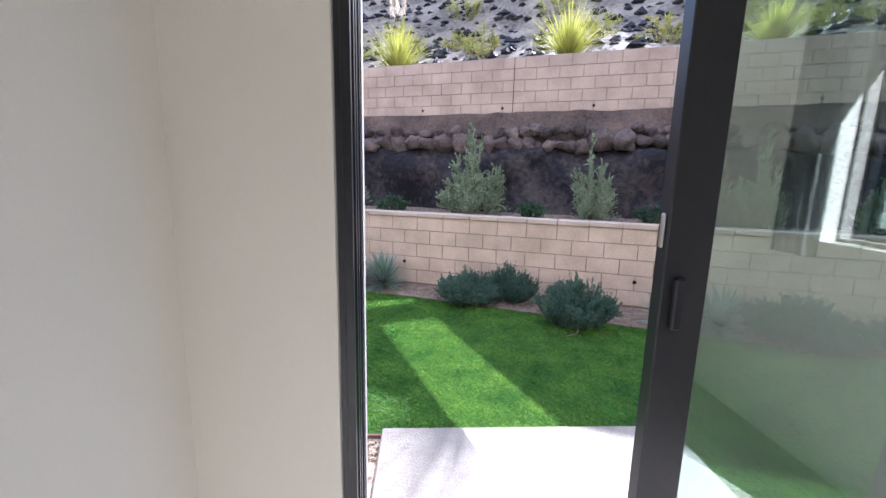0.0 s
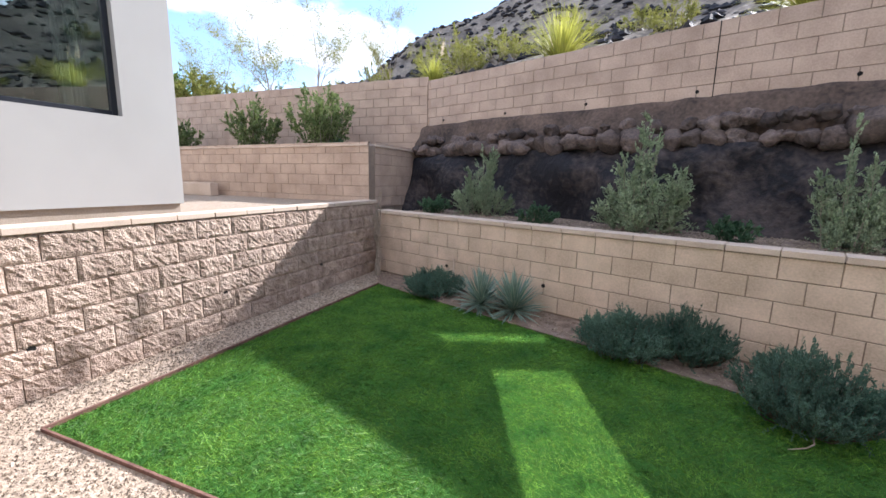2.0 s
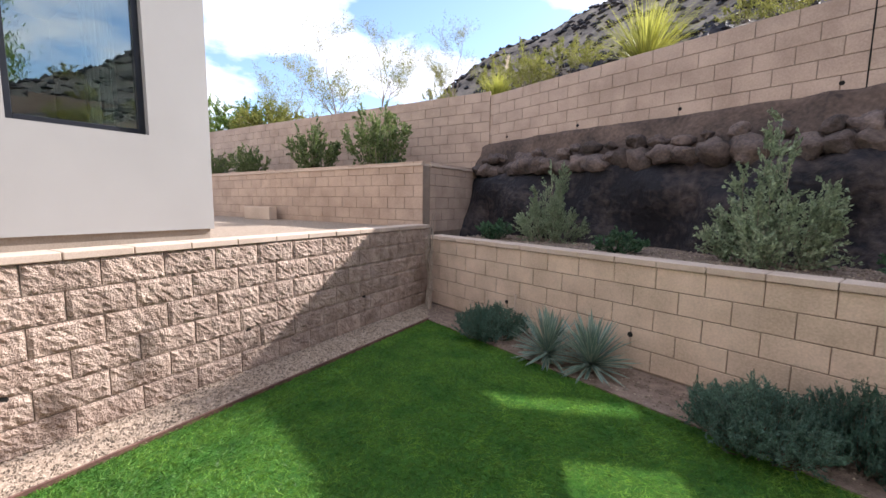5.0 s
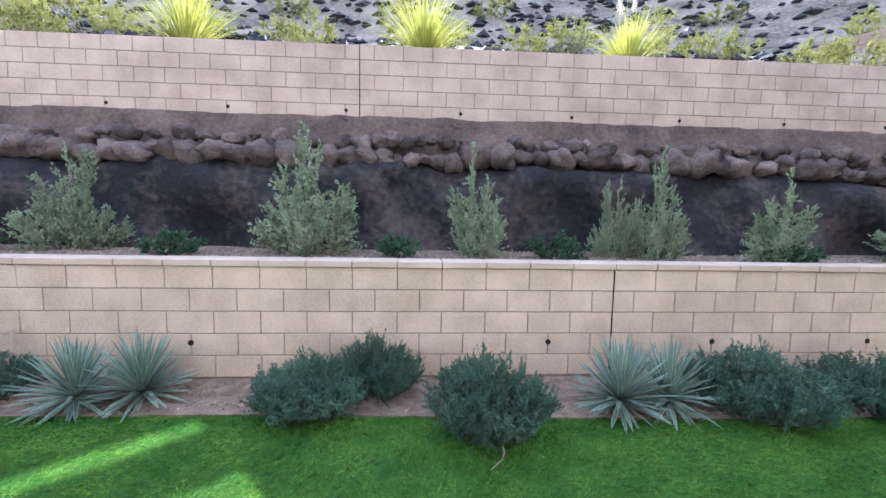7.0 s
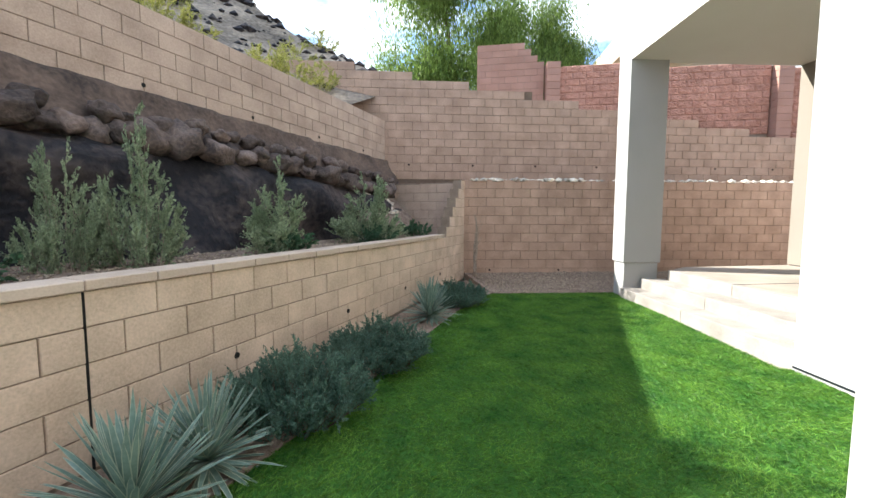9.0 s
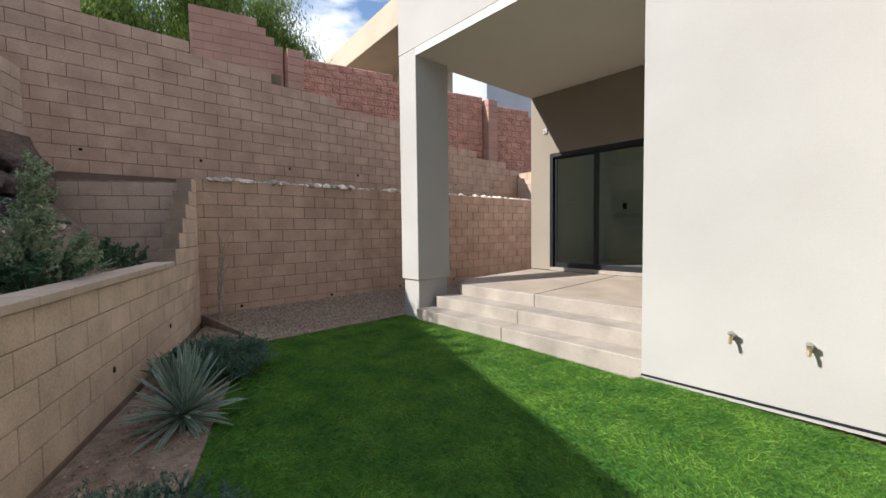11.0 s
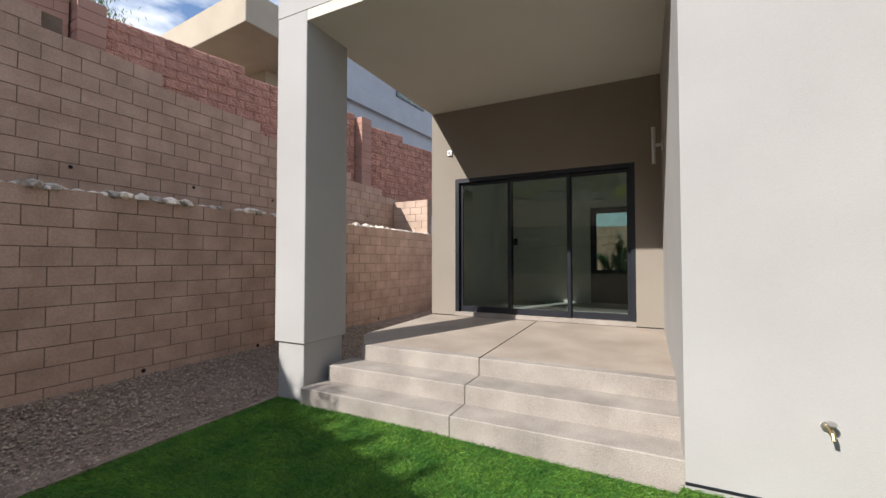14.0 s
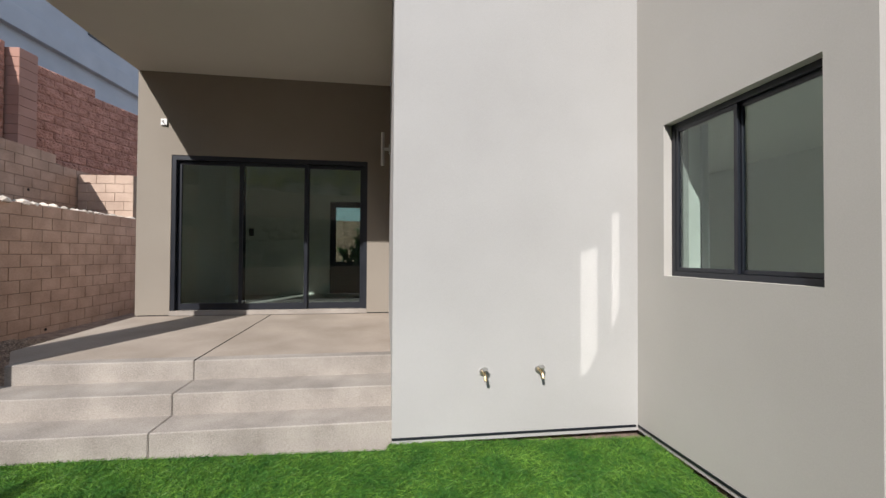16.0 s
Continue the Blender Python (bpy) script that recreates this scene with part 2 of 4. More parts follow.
def prism(points, z0, z1):
    """An upright slab over a plan outline; z0 and z1 are numbers or follow the point's place."""
    bm = bmesh.new()
    zf = lambda z, p: z(*p) if callable(z) else z
    lo = [bm.verts.new((*p, zf(z0, p))) for p in points]
    hi = [bm.verts.new((*p, zf(z1, p))) for p in points]
    n = len(points)
    bm.faces.new(lo[::-1])
    bm.faces.new(hi)
    for i in range(n):
        bm.faces.new((lo[i], lo[(i + 1) % n], hi[(i + 1) % n], hi[i]))
    return bm


def tube(bm, pts, radii, sides=6):
    rings = []
    for i, p in enumerate(pts):
        d = (Vector(pts[min(i + 1, len(pts) - 1)]) - Vector(pts[max(i - 1, 0)])).normalized()
        q = d.to_track_quat("Z", "Y")
        rings.append([bm.verts.new(Vector(p) + q @ Vector((math.cos(a) * radii[i], math.sin(a) * radii[i], 0))) for a in (2 * math.pi * k / sides for k in range(sides))])
    for a, b in zip(rings, rings[1:]):
        for k in range(sides):
            bm.faces.new((a[k], a[(k + 1) % sides], b[(k + 1) % sides], b[k]))
    bm.faces.new(rings[0][::-1])
    bm.faces.new(rings[-1])
    return bm


def quads(name, centre, along, across, material):
    """Many small leaves in one mesh: a pointed four-cornered blade at each centre."""
    n = len(centre)
    v = np.empty((n, 4, 3))
    v[:, 0], v[:, 2] = centre - along, centre + along
    v[:, 1], v[:, 3] = centre + across - along * 0.1, centre - across - along * 0.1
    me = bpy.data.meshes.new(name)
    me.vertices.add(n * 4)
    me.vertices.foreach_set("co", v.reshape(-1))
    me.loops.add(n * 4)
    me.loops.foreach_set("vertex_index", np.arange(n * 4, dtype=np.int32))
    me.polygons.add(n)
    me.polygons.foreach_set("loop_start", np.arange(0, n * 4, 4, dtype=np.int32))
    me.update(calc_edges=True)
    me.materials.append(material)
    return me


def rot(v):
    """A unit vector across v, chosen at random."""
    r = np.random.normal(size=v.shape)
    c = np.cross(v, r)
    return c / np.maximum(np.linalg.norm(c, axis=1, keepdims=True), 1e-6)


def unit(v):
    return v / np.maximum(np.linalg.norm(v, axis=-1, keepdims=True), 1e-6)


def wall_matrix(p0, p1, z=0.0):
    """x along p0-p1, y out of the face (to the left of the way), z up."""
    u = (Vector((*p1, 0)) - Vector((*p0, 0))).normalized()
    n = Vector((-u.y, u.x, 0))
    return Matrix(((u.x, n.x, 0, p0[0]), (u.y, n.y, 0, p0[1]), (0, 0, 1, z), (0, 0, 0, 1)))


CW, CH = 0.4064, 0.2032


def block_mesh(name, material, rough=0.0, seed=0, depth=0.05):
    """One wall block, 1 module long, standing proud of the mortar; rough gives a split face."""
    bm = bmesh.new()
    g = 0.0038
    if rough:
        rnd = random.Random(seed)
        nx, nz = 15, 8
        grid = [[bm.verts.new((g + (CW - 2 * g) * i / nx, rough * (rnd.uniform(0.0, 0.25) if i in (0, nx) or j in (0, nz) else 0.6 + 0.35 * noise.noise(Vector((i * 0.4 + seed * 9.1, j * 0.45, seed))) + rnd.uniform(-0.28, 0.28)), g + (CH - 2 * g) * j / nz)) for j in range(nz + 1)] for i in range(nx + 1)]
        for i in range(nx):
            for j in range(nz):
                a, b, c, d = grid[i][j], grid[i + 1][j], grid[i + 1][j + 1], grid[i][j + 1]
                bm.faces.new((a, b, c))
                bm.faces.new((a, c, d))
        rim = [grid[i][0] for i in range(nx + 1)] + [grid[nx][j] for j in range(1, nz + 1)] + [grid[i][nz] for i in range(nx - 1, -1, -1)] + [grid[0][j] for j in range(nz - 1, 0, -1)]
        back = [bm.verts.new((v.co.x, -depth, v.co.z)) for v in rim]
        for k in range(len(rim)):
            bm.faces.new((rim[k], rim[(k + 1) % len(rim)], back[(k + 1) % len(rim)], back[k]))
    else:
        box(bm, g, CW - g, -depth, 0.0, g, CH - g)
        front = [e for e in bm.edges if all(abs(v.co.y) < 1e-6 for v in e.verts)]
        bmesh.ops.bevel(bm, geom=front, offset=0.0045, segments=1, affect="EDGES")
    return finish(name, bm, material)


def block_wall(name, label, p0, p1, z0, top, meshes, thick=0.2, cap=None, cap_h=0.06, weeps=(), joints=(), seed=1, skip=None, mortar=None):
    """A wall of single blocks in running bond. top: number of courses at a distance along the wall."""
    rnd = random.Random(seed)
    length = (Vector(p1) - Vector(p0)).length
    m = wall_matrix(p0, p1, z0)
    topf = top if callable(top) else (lambda s: top)
    wall = new(name)
    tagged(wall, label, "wall", kind="structure")
    wall.matrix_basis = m
    bm = bmesh.new()
    ncol = math.ceil(length / CW)
    for i in range(2 * ncol):
        a, b = i * CW / 2, min((i + 1) * CW / 2, length)
        if b - a < 0.01:
            continue
        box(bm, a, b, -thick, -0.012, -0.3, topf((a + b) / 2) * CH)
    bmesh.ops.remove_doubles(bm, verts=bm.verts, dist=1e-5)
    part("mortar_core", bm, mortar or MORTAR, wall)
    nmax = max(topf((i + 0.25) * CW) for i in range(ncol))
    for c in range(int(math.ceil(nmax))):
        s = -CW / 2 if c % 2 else 0.0
        while s < length - 0.02:
            a, b = max(s, 0.0), min(s + CW, length)
            if b - a > 0.03 and c < topf((a + b) / 2) and not (skip and skip(a, b, c)):
                ob = part("block", rnd.choice(meshes), None, wall, m=Matrix.Translation((a, rnd.uniform(-0.002, 0.002), c * CH)) @ Matrix.Diagonal(((b - a) / CW, 1, 1, 1)))
            s += CW
    if cap:
        cm = finish("cap_block", box(bmesh.new(), 0.003, CW - 0.003, -thick - 0.02, 0.025, 0, cap_h, bevel=0.006), cap)
        for i in range(ncol):
            a, b = i * CW, min((i + 1) * CW, length)
            if topf(a) != topf(length - 0.1):
                continue
            part("cap_block", cm, None, wall, m=Matrix.Translation((a, rnd.uniform(-0.004, 0.004), topf(a) * CH + 0.002)) @ Matrix.Diagonal(((b - a) / CW, 1, 1, 1)))
    wm = None
    # no hole is cut: a dark disc stands for each drain hole's unlit inside
    for s, h in weeps:
        if wm is None:
            wb = bmesh.new()
            bmesh.ops.create_cone(wb, cap_ends=True, segments=10, radius1=0.026, radius2=0.024, depth=0.02, matrix=Matrix.Rotation(radians(90), 4, "X"))
            wm = finish("weep_hole", wb, DARK)
        part("weep_hole", wm, None, wall, "round drain hole drawn as a dark disc", m=Matrix.Translation((s, -0.004, h)))
    for s in joints:
        part("control_joint", box(bmesh.new(), s - 0.006, s + 0.006, -0.01, 0.004, 0, topf(s) * CH - 0.005), DARK, wall, "dark vertical control joint")
    return wall


# ---- the ground and the garden walls ----
LU = Vector((0.9555, -0.2950))          # along the retaining walls, towards the east
L0, U0 = Vector((-1.642, 5.656)), Vector((0.0, 7.57))


def along(p, s, d=0.0):
    """A plan point s along a retaining wall from p, d behind it."""
    q = p + LU * s + Vector((0.2950, 0.9555)) * d
    return (q.x, q.y)


structure("ground", prism([(-300, -300), (300, -300), (300, 300), (-300, 300)], -0.6, -0.06), EARTH, "brown bare earth reaching the horizon", "ground")

TURF_OUTLINE = [(-4.24, 5.82), (-3.98, 1.66), (-1.27, 1.86), (-1.27, 1.92), (0.62, 2.05), (0.66, 0.66), (1.77, 0.66), (1.77, -0.74), (3.92, -0.74), (3.95, -0.62), (7.9, -0.52), (7.62, 1.9), (6.9, 2.3), (5.6, 2.7), (3.6, 3.25), (2.1, 3.72), (0.98, 4.1), (-1.0, 4.8), (-2.06, 5.13)]
turf = tagged(thing("turf", "dense green artificial lawn with upright blades", "lawn"), kind="structure")
part("turf_backing", prism(TURF_OUTLINE, -0.05, 0.0), TURFBASE, turf)


def inside(x, y, poly):
    r = np.zeros(len(x), bool)
    for (x0, y0), (x1, y1) in zip(poly, poly[1:] + poly[:1]):
        c = ((y0 > y) != (y1 > y)) & (x < (x1 - x0) * (y - y0) / (y1 - y0 + 1e-12) + x0)
        r ^= c
    return r


def scatter(n, poly):
    a = np.array(poly)
    p = np.random.uniform(a.min(0), a.max(0), (n, 2))
    return p[inside(p[:, 0], p[:, 1], poly)]


p = scatter(640000, TURF_OUTLINE)
n = len(p)
c = np.column_stack((p, np.full(n, 0.011)))
lean = np.random.normal(0, 0.017, (n, 2)) + np.column_stack((np.sin(p[:, 1] * 2.1 + np.sin(p[:, 0] * 1.3)), np.cos(p[:, 0] * 1.7))) * 0.006
al = np.column_stack((lean, np.random.uniform(0.008, 0.016, n)))
blades = part("turf_blades", quads("turf_blades", c, al, rot(al) * np.random.uniform(0.0013, 0.0026, (n, 1)), TURF), None, turf)
blades["kind"] = "stuff"
turf["kind"] = "structure"

structure("path_gravel", prism([(-5.2, -8), (-0.99, -8), (-0.99, 0.66), (-1.27, 0.66), (-1.27, 1.86), (-3.98, 1.66), (-4.24, 5.82), (-4.2, 6.5), (-5.2, 6.9)], -0.07, 0.012), GRAVEL, "loose tan gravel beside the retaining wall", "gravel")
structure("bed_soil", prism([(-5.0, 6.8), (-4.24, 5.82), (-2.06, 5.13), (-1.0, 4.8), (0.98, 4.1), (2.1, 3.72), (3.6, 3.25), (5.6, 2.7), (6.9, 2.3), (7.62, 1.9), (9.4, 2.3)], -0.07, lambda x, y: 0.015), EARTH, "brown gravel planting bed along the lower wall", "soil")
structure("side_gravel", prism([(7.62, 1.83), (7.9, -0.52), (8.0, -8), (10.4, -8), (9.6, 2.4)], -0.07, lambda x, y: 0.015 if x < 8.1 else 0.13), EARTH, "brown gravel strip beside the lawn", "gravel")


def pebbles(name, poly, count, lo, hi, z, material, label):
    """Loose stones as one heap of small irregular lumps."""
    p = scatter(count, poly)
    n = len(p)
    base = np.array([(1, 0, 0), (-1, 0, 0), (0, 1, 0), (0, -1, 0), (0, 0, 0.7), (0, 0, -0.7)], float)
    tri = np.array([(0, 2, 4), (2, 1, 4), (1, 3, 4), (3, 0, 4), (2, 0, 5), (1, 2, 5), (3, 1, 5), (0, 3, 5)])
    v = base[None] * np.random.uniform(0.6, 1.3, (n, 6, 1)) * np.random.uniform(lo, hi, (n, 1, 1))
    a = np.random.uniform(0, 6.283, n)
    ca, sa = np.cos(a)[:, None], np.sin(a)[:, None]
    x, y = v[..., 0] * ca - v[..., 1] * sa, v[..., 0] * sa + v[..., 1] * ca
    zz = z(p[:, 0], p[:, 1]) if callable(z) else np.full(n, z)
    v = np.stack((x + p[:, :1], y + p[:, 1:], v[..., 2] + zz[:, None]), -1)
    me = bpy.data.meshes.new(name)
    me.from_pydata(v.reshape(-1, 3).tolist(), [], (tri[None] + 6 * np.arange(n)[:, None, None]).reshape(-1, 3).tolist())
    me.materials.append(material)
    return tagged(new(name, me), label, "gravel", kind="stuff")


pebbles("loose_gravel", [(-4.75, 0.0), (-1.3, 0.7), (-1.3, 1.84), (-3.97, 1.64), (-4.25, 5.8), (-4.75, 6.4)], 42000, 0.006, 0.016, 0.014, GRAVEL, "loose tan gravel chips beside the split-face wall")
pebbles("bed_gravel", [(-4.9, 6.6), (-4.24, 5.84), (-2.06, 5.15), (-1.0, 4.82), (0.98, 4.12), (2.1, 3.74), (3.6, 3.27), (5.6, 2.72), (6.9, 2.32), (7.62, 1.92), (9.2, 2.35)], 20000, 0.006, 0.018, 0.02, GRAVEL, "brown gravel mulch under the lower wall")
pebbles("strip_gravel", [(7.64, 1.83), (7.95, -0.5), (8.0, -4), (9.9, -4), (9.2, 2.3)], 16000, 0.007, 0.02, lambda x, y: np.clip(0.02 + (x - 7.8) * 0.11, 0.02, 0.2), GRAVEL, "brown gravel strip against the brown block wall")
structure("side_bank", prism([(7.7, 1.9), (8.0, -0.5), (8.05, -8), (10.3, -8), (9.3, 2.4)], -0.05, lambda x, y: 0.01 if x < 8.1 else 0.17), EARTH, "sloping brown soil against the block wall", "soil")

edge = thing("lawn_edging", "low rusted steel edging strip along the lawn", "edging")
for a, b in (((-4.24, 5.82), (-3.98, 1.66)), ((-3.98, 1.66), (-1.27, 1.86))):
    m = wall_matrix(a, b, 0.0)
    part("edging_strip", box(bmesh.new(), 0, (Vector(b) - Vector(a)).length, -0.008, 0.010, -0.04, 0.035, bevel=0.002), EDGE, edge, m=m)

flat = [block_mesh("block", BLOCK)]
flat_up = [block_mesh("block", BLOCK_UP)]
flat_e = [block_mesh("block", BLOCK_EAST)]
split = [block_mesh("block", SPLIT, 0.020, k) for k in range(7)]
flat_red = [block_mesh("block", RED_PLAIN)]
split_red = [block_mesh("block", RED, 0.04, 20 + k) for k in range(5)]

# lower wall, seen from the lawn: built from its east end to its west end
LE, LW = along(L0, 11.584, 0.13), along(L0, -3.25, -0.03)
sl = lambda s: 11.584 - s
block_wall("wall_lower", "low tan block retaining wall with a pale cap", LE, LW, 0.036, lambda s: 5 + max(0, 6 - int(max(0.0, s - 0.18) / (CW / 2))), flat, cap=CAP, weeps=[(sl(1.626 * k), 0.324) for k in range(-1, 7)], joints=[sl(3.862)], seed=3)
# upper wall
UE, UW = along(U0, 10.92), along(U0, -5.45)
su = lambda s: 10.92 - s
block_wall("wall_upper", "pinkish tan block retaining wall below the hillside", UE, UW, 2.83, 5, flat_up, weeps=[(su(1.62 * k - 0.04), 0.12) for k in range(-3, 7)], joints=[su(0.15)], seed=5)
# west walls: the split-face wall, the raised planter and the boundary wall behind it
block_wall("wall_west", "split-face tan block retaining wall with a pale cap", (-4.84, 6.62), (-4.25, -1.2), 0.0, 6, split, cap=CAP, cap_h=0.055, weeps=[(1.55 + 1.626 * k, 0.40) for k in range(4)], seed=7, mortar=MORTAR_PALE)
block_wall("wall_planter", "tan block wall of the raised planter", (-5.22, 6.95), (-15.0, 7.0), 1.1, 5.6, flat_up, cap=CAP, cap_h=0.04, seed=8)
block_wall("wall_planter_side", "tan block side wall of the raised planter", (-5.22, 8.95), (-5.22, 7.16), 1.1, 5.6, flat_up, cap=CAP, cap_h=0.04, seed=9)
block_wall("wall_west_upper", "tan block boundary wall behind the planter", (-5.15, 9.13), (-17.5, 8.5), 2.3, 7.4, flat_up, seed=10)
# east walls
E0, E1 = (9.30, 2.45), (10.2, -7.4)
block_wall("wall_east", "brown block retaining wall with drain holes", E1, E0, 0.07, 11, flat_e, weeps=[(9.87 - 0.62 - 1.626 * k, 0.16) for k in range(5)], seed=11, mortar=MORTAR_DARK)
STEPS = ((5.2, 5.25), (3.87, 5.02), (2.45, 4.8), (0.77, 4.58), (-0.57, 4.36), (-2.3, 4.12), (-3.7, 3.92), (-5.2, 3.74), (-6.6, 3.6), (-9.0, 3.4))
F0, F1 = (9.88, 7.8), (11.65, -8.4)
lf = (Vector(F1) - Vector(F0)).length


def east_top(s):
    y = F1[1] + (F0[1] - F1[1]) * s / lf
    for yy, z in STEPS:
        if y > yy:
            return round((z + 0.02 - 2.4) / CH)
    return round((3.4 - 2.4) / CH)


block_wall("wall_east_upper", "brown block wall that steps down course by course", F1, F0, 2.4, east_top, flat_e, seed=12, weeps=[(k * 1.626 + 0.9, 0.36) for k in range(9)], mortar=MORTAR_DARK)
block_wall("wall_east_return", "sunlit tan block wall that closes the east ledge", (10.28, -7.2), (11.5, -7.2), 2.3, 5, flat_up, seed=13)
block_wall("wall_bed_end", "brown block wall that closes the planting bed", (9.25, 2.5), (10.1, 4.55), 1.0, 6, flat_up, seed=14)

structure("planting_bed", prism([along(L0, -3.2, 0.19), along(L0, 11.2, 0.19), along(L0, 11.2, 2.4), along(L0, -3.4, 2.4)], 0.2, 1.055), EARTH, "brown mulched soil of the raised planting bed", "soil")
pebbles("bed_mulch", [along(L0, -3.2, 0.2), along(L0, 11.0, 0.2), along(L0, 11.0, 1.6), along(L0, -3.4, 1.6)], 22000, 0.008, 0.022, 1.06, GRAVEL, "brown gravel mulch of the raised planting bed")
structure("west_terrace", prism([(-4.95, 6.9), (-4.4, -1.2), (-30, -1.2), (-30, 6.97), (-5.3, 6.97)], -0.1, 1.2), GRAVEL, "flat gravel pad above the split-face wall", "ground")
structure("planter_soil", prism([(-5.35, 7.1), (-5.35, 9.0), (-17, 8.6), (-17, 7.1)], 1.0, 2.2), EARTH, "brown soil of the raised planter", "soil")
structure("east_ledge", prism([(9.5, 2.4), (10.1, 4.5), (10.4, 4.4), (11.7, -8.3), (10.4, -7.4)], 0.5, 2.26), EARTH, "gravel ledge between the two east walls", "soil")


# ---- rock bank, hillside ----
def bank_mesh():
    """The dark rock face between the bed and the upper wall."""
    bm = bmesh.new()
    ns, prof = 220, ((1.50, 0.9), (1.53, 1.05), (1.56, 1.2), (1.59, 1.4), (1.61, 1.6), (1.64, 1.8), (1.68, 1.95), (1.76, 2.08), (1.88, 2.17), (2.2, 2.22))
    rows = []
    for i in range(ns + 1):
        s = -4.9 + 16.2 * i / ns
        row = []
        for j, (d, z) in enumerate(prof):
            k = noise.noise(Vector((s * 0.8, z * 1.1, 3.1))) * 0.34 + noise.noise(Vector((s * 2.3, z * 2.5, 7.7))) * 0.13 + noise.noise(Vector((s * 5.1, z * 4.5, 2.7))) * 0.05 + noise.noise(Vector((s * 9, z * 9, 1.7))) * 0.03
            low = max(0.0, (s - 6.5) / 5.0) * 0.25 * (z - 0.9)
            x, y = along(L0, s, d - k)
            row.append(bm.verts.new((x, y, z - low + noise.noise(Vector((s * 1.1, j * 0.7, 0))) * 0.07)))
        rows.append(row)
    for a, b in zip(rows, rows[1:]):
        for j in range(len(prof) - 1):
            bm.faces.new((a[j], b[j], b[j + 1], a[j + 1]))
    return bm


bank = structure("rock_bank", bank_mesh(), BASALT, "dark basalt rock face with a row of field stones on top", "rock", smooth=True)


def stone_mesh(seed, flat=0.65):
    bm = bmesh.new()
    bmesh.ops.create_icosphere(bm, subdivisions=3, radius=1.0)
    for v in bm.verts:
        k = 1 + 0.42 * noise.noise(v.co * 1.3 + Vector((seed * 7.3, 0, 0))) + 0.20 * noise.noise(v.co * 2.6 + Vector((0, seed * 3.1, 0))) + 0.06 * noise.noise(v.co * 7.0 + Vector((0, 0, seed * 2.3)))
        v.co = Vector((v.co.x * k, v.co.y * k * 0.8, v.co.z * k * flat))
    return finish("stone", bm, STONE, True)


stones = [stone_mesh(k) for k in range(9)]
rnd = random.Random(21)
s = -4.3
while s < 11.0:
    r = rnd.choice((0.13, 0.17, 0.2, 0.24, 0.27)) * rnd.uniform(0.85, 1.1)
    low = max(0.0, (s - 6.5) / 5.0) * 0.22
    x, y = along(L0, s + r * 0.8, 1.84 + rnd.uniform(-0.05, 0.05))
    part("stone", rnd.choice(stones), None, bank, m=Matrix.LocRotScale((x, y, 2.26 - low + rnd.uniform(-0.06, 0.05)), Euler((rnd.uniform(-0.3, 0.3), rnd.uniform(-0.3, 0.3), rnd.uniform(0, 6.3))), (r, r, r * rnd.uniform(0.85, 1.2))))
    if rnd.random() < 0.85:
        x, y = along(L0, s + r * 1.6, 1.90)
        q = rnd.uniform(0.08, 0.17)
        part("stone", rnd.choice(stones), None, bank, m=Matrix.LocRotScale((x, y, 2.46 - low + rnd.uniform(-0.03, 0.06)), Euler((rnd.uniform(-0.3, 0.3), 0, rnd.uniform(0, 6.3))), (q, q, q)))
    s += r * 1.3


def band_mesh():
    bm = bmesh.new()
    rows = []
    for i in range(241):
        s = -5.5 + 16.4 * i / 240
        row = []
        for d, z in ((0.42, 1.9), (0.36, 2.2), (0.28, 2.45), (0.17, 2.62), (0.09, 2.78), (0.05, 2.86), (-0.1, 2.88)):
            k = noise.noise(Vector((s * 1.6, z * 3, 9.1))) * 0.08 + noise.noise(Vector((s * 4, z * 6, 2.1))) * 0.05 + noise.noise(Vector((s * 11, z * 14, 5.1))) * 0.02
            x, y = along(U0, s, -d - k)
            row.append(bm.verts.new((x, y, z + k * (0.6 if z < 2.7 else 0.15))))
        rows.append(row)
    for a, b in zip(rows, rows[1:]):
        for j in range(6):
            bm.faces.new((a[j], b[j], b[j + 1], a[j + 1]))
    return bm


structure("soil_band", band_mesh(), BAND, "weathered dark brown footing band under the upper wall", "soil", smooth=True)


def hill_z(x, y):
    """Height of the hillside behind the upper wall."""
    d = (x - U0.x) * 0.295 + (y - U0.y) * 0.9555
    s = (x - U0.x) * 0.9555 - (y - U0.y) * 0.295
    rise = 0.44 * max(0.0, d - 0.2) + 0.30 * max(0.0, d - 4.0)
    west = min(1.0, max(0.05, (s + 20.0) / 13.0))
    crest = 10.5 * west
    h = rise if rise < crest * 0.7 else crest * 0.7 + (crest * 0.3) * (1 - math.exp(-(rise - crest * 0.7) / max(crest * 0.3, 0.1)))
    h += 1.5 * min(1.0, max(0.0, (s - 9.0) / 3.5)) - 3.5 * max(0.0, (s - 14.0) / 10.0)
    h += noise.noise(Vector((x * 0.35, y * 0.35, 0))) * 0.5 * min(1, max(0, d) / 5) + noise.noise(Vector((x * 1.3, y * 1.3, 4))) * 0.10 * min(1, max(0, d))
    return 3.72 + h


def hill_mesh():
    bm = bmesh.new()
    rows = []
    for i in range(131):
        s = -22 + 48 * i / 130
        row = []
        for j in range(72):
            d = 0.2 + 34 * (j / 71) ** 1.5
            x, y = along(U0, s, d)
            row.append(bm.verts.new((x, y, hill_z(x, y) if j < 71 else -0.5)))
        rows.append(row)
    for a, b in zip(rows, rows[1:]):
        for j in range(71):
            bm.faces.new((a[j], b[j], b[j + 1], a[j + 1]))
    return bm


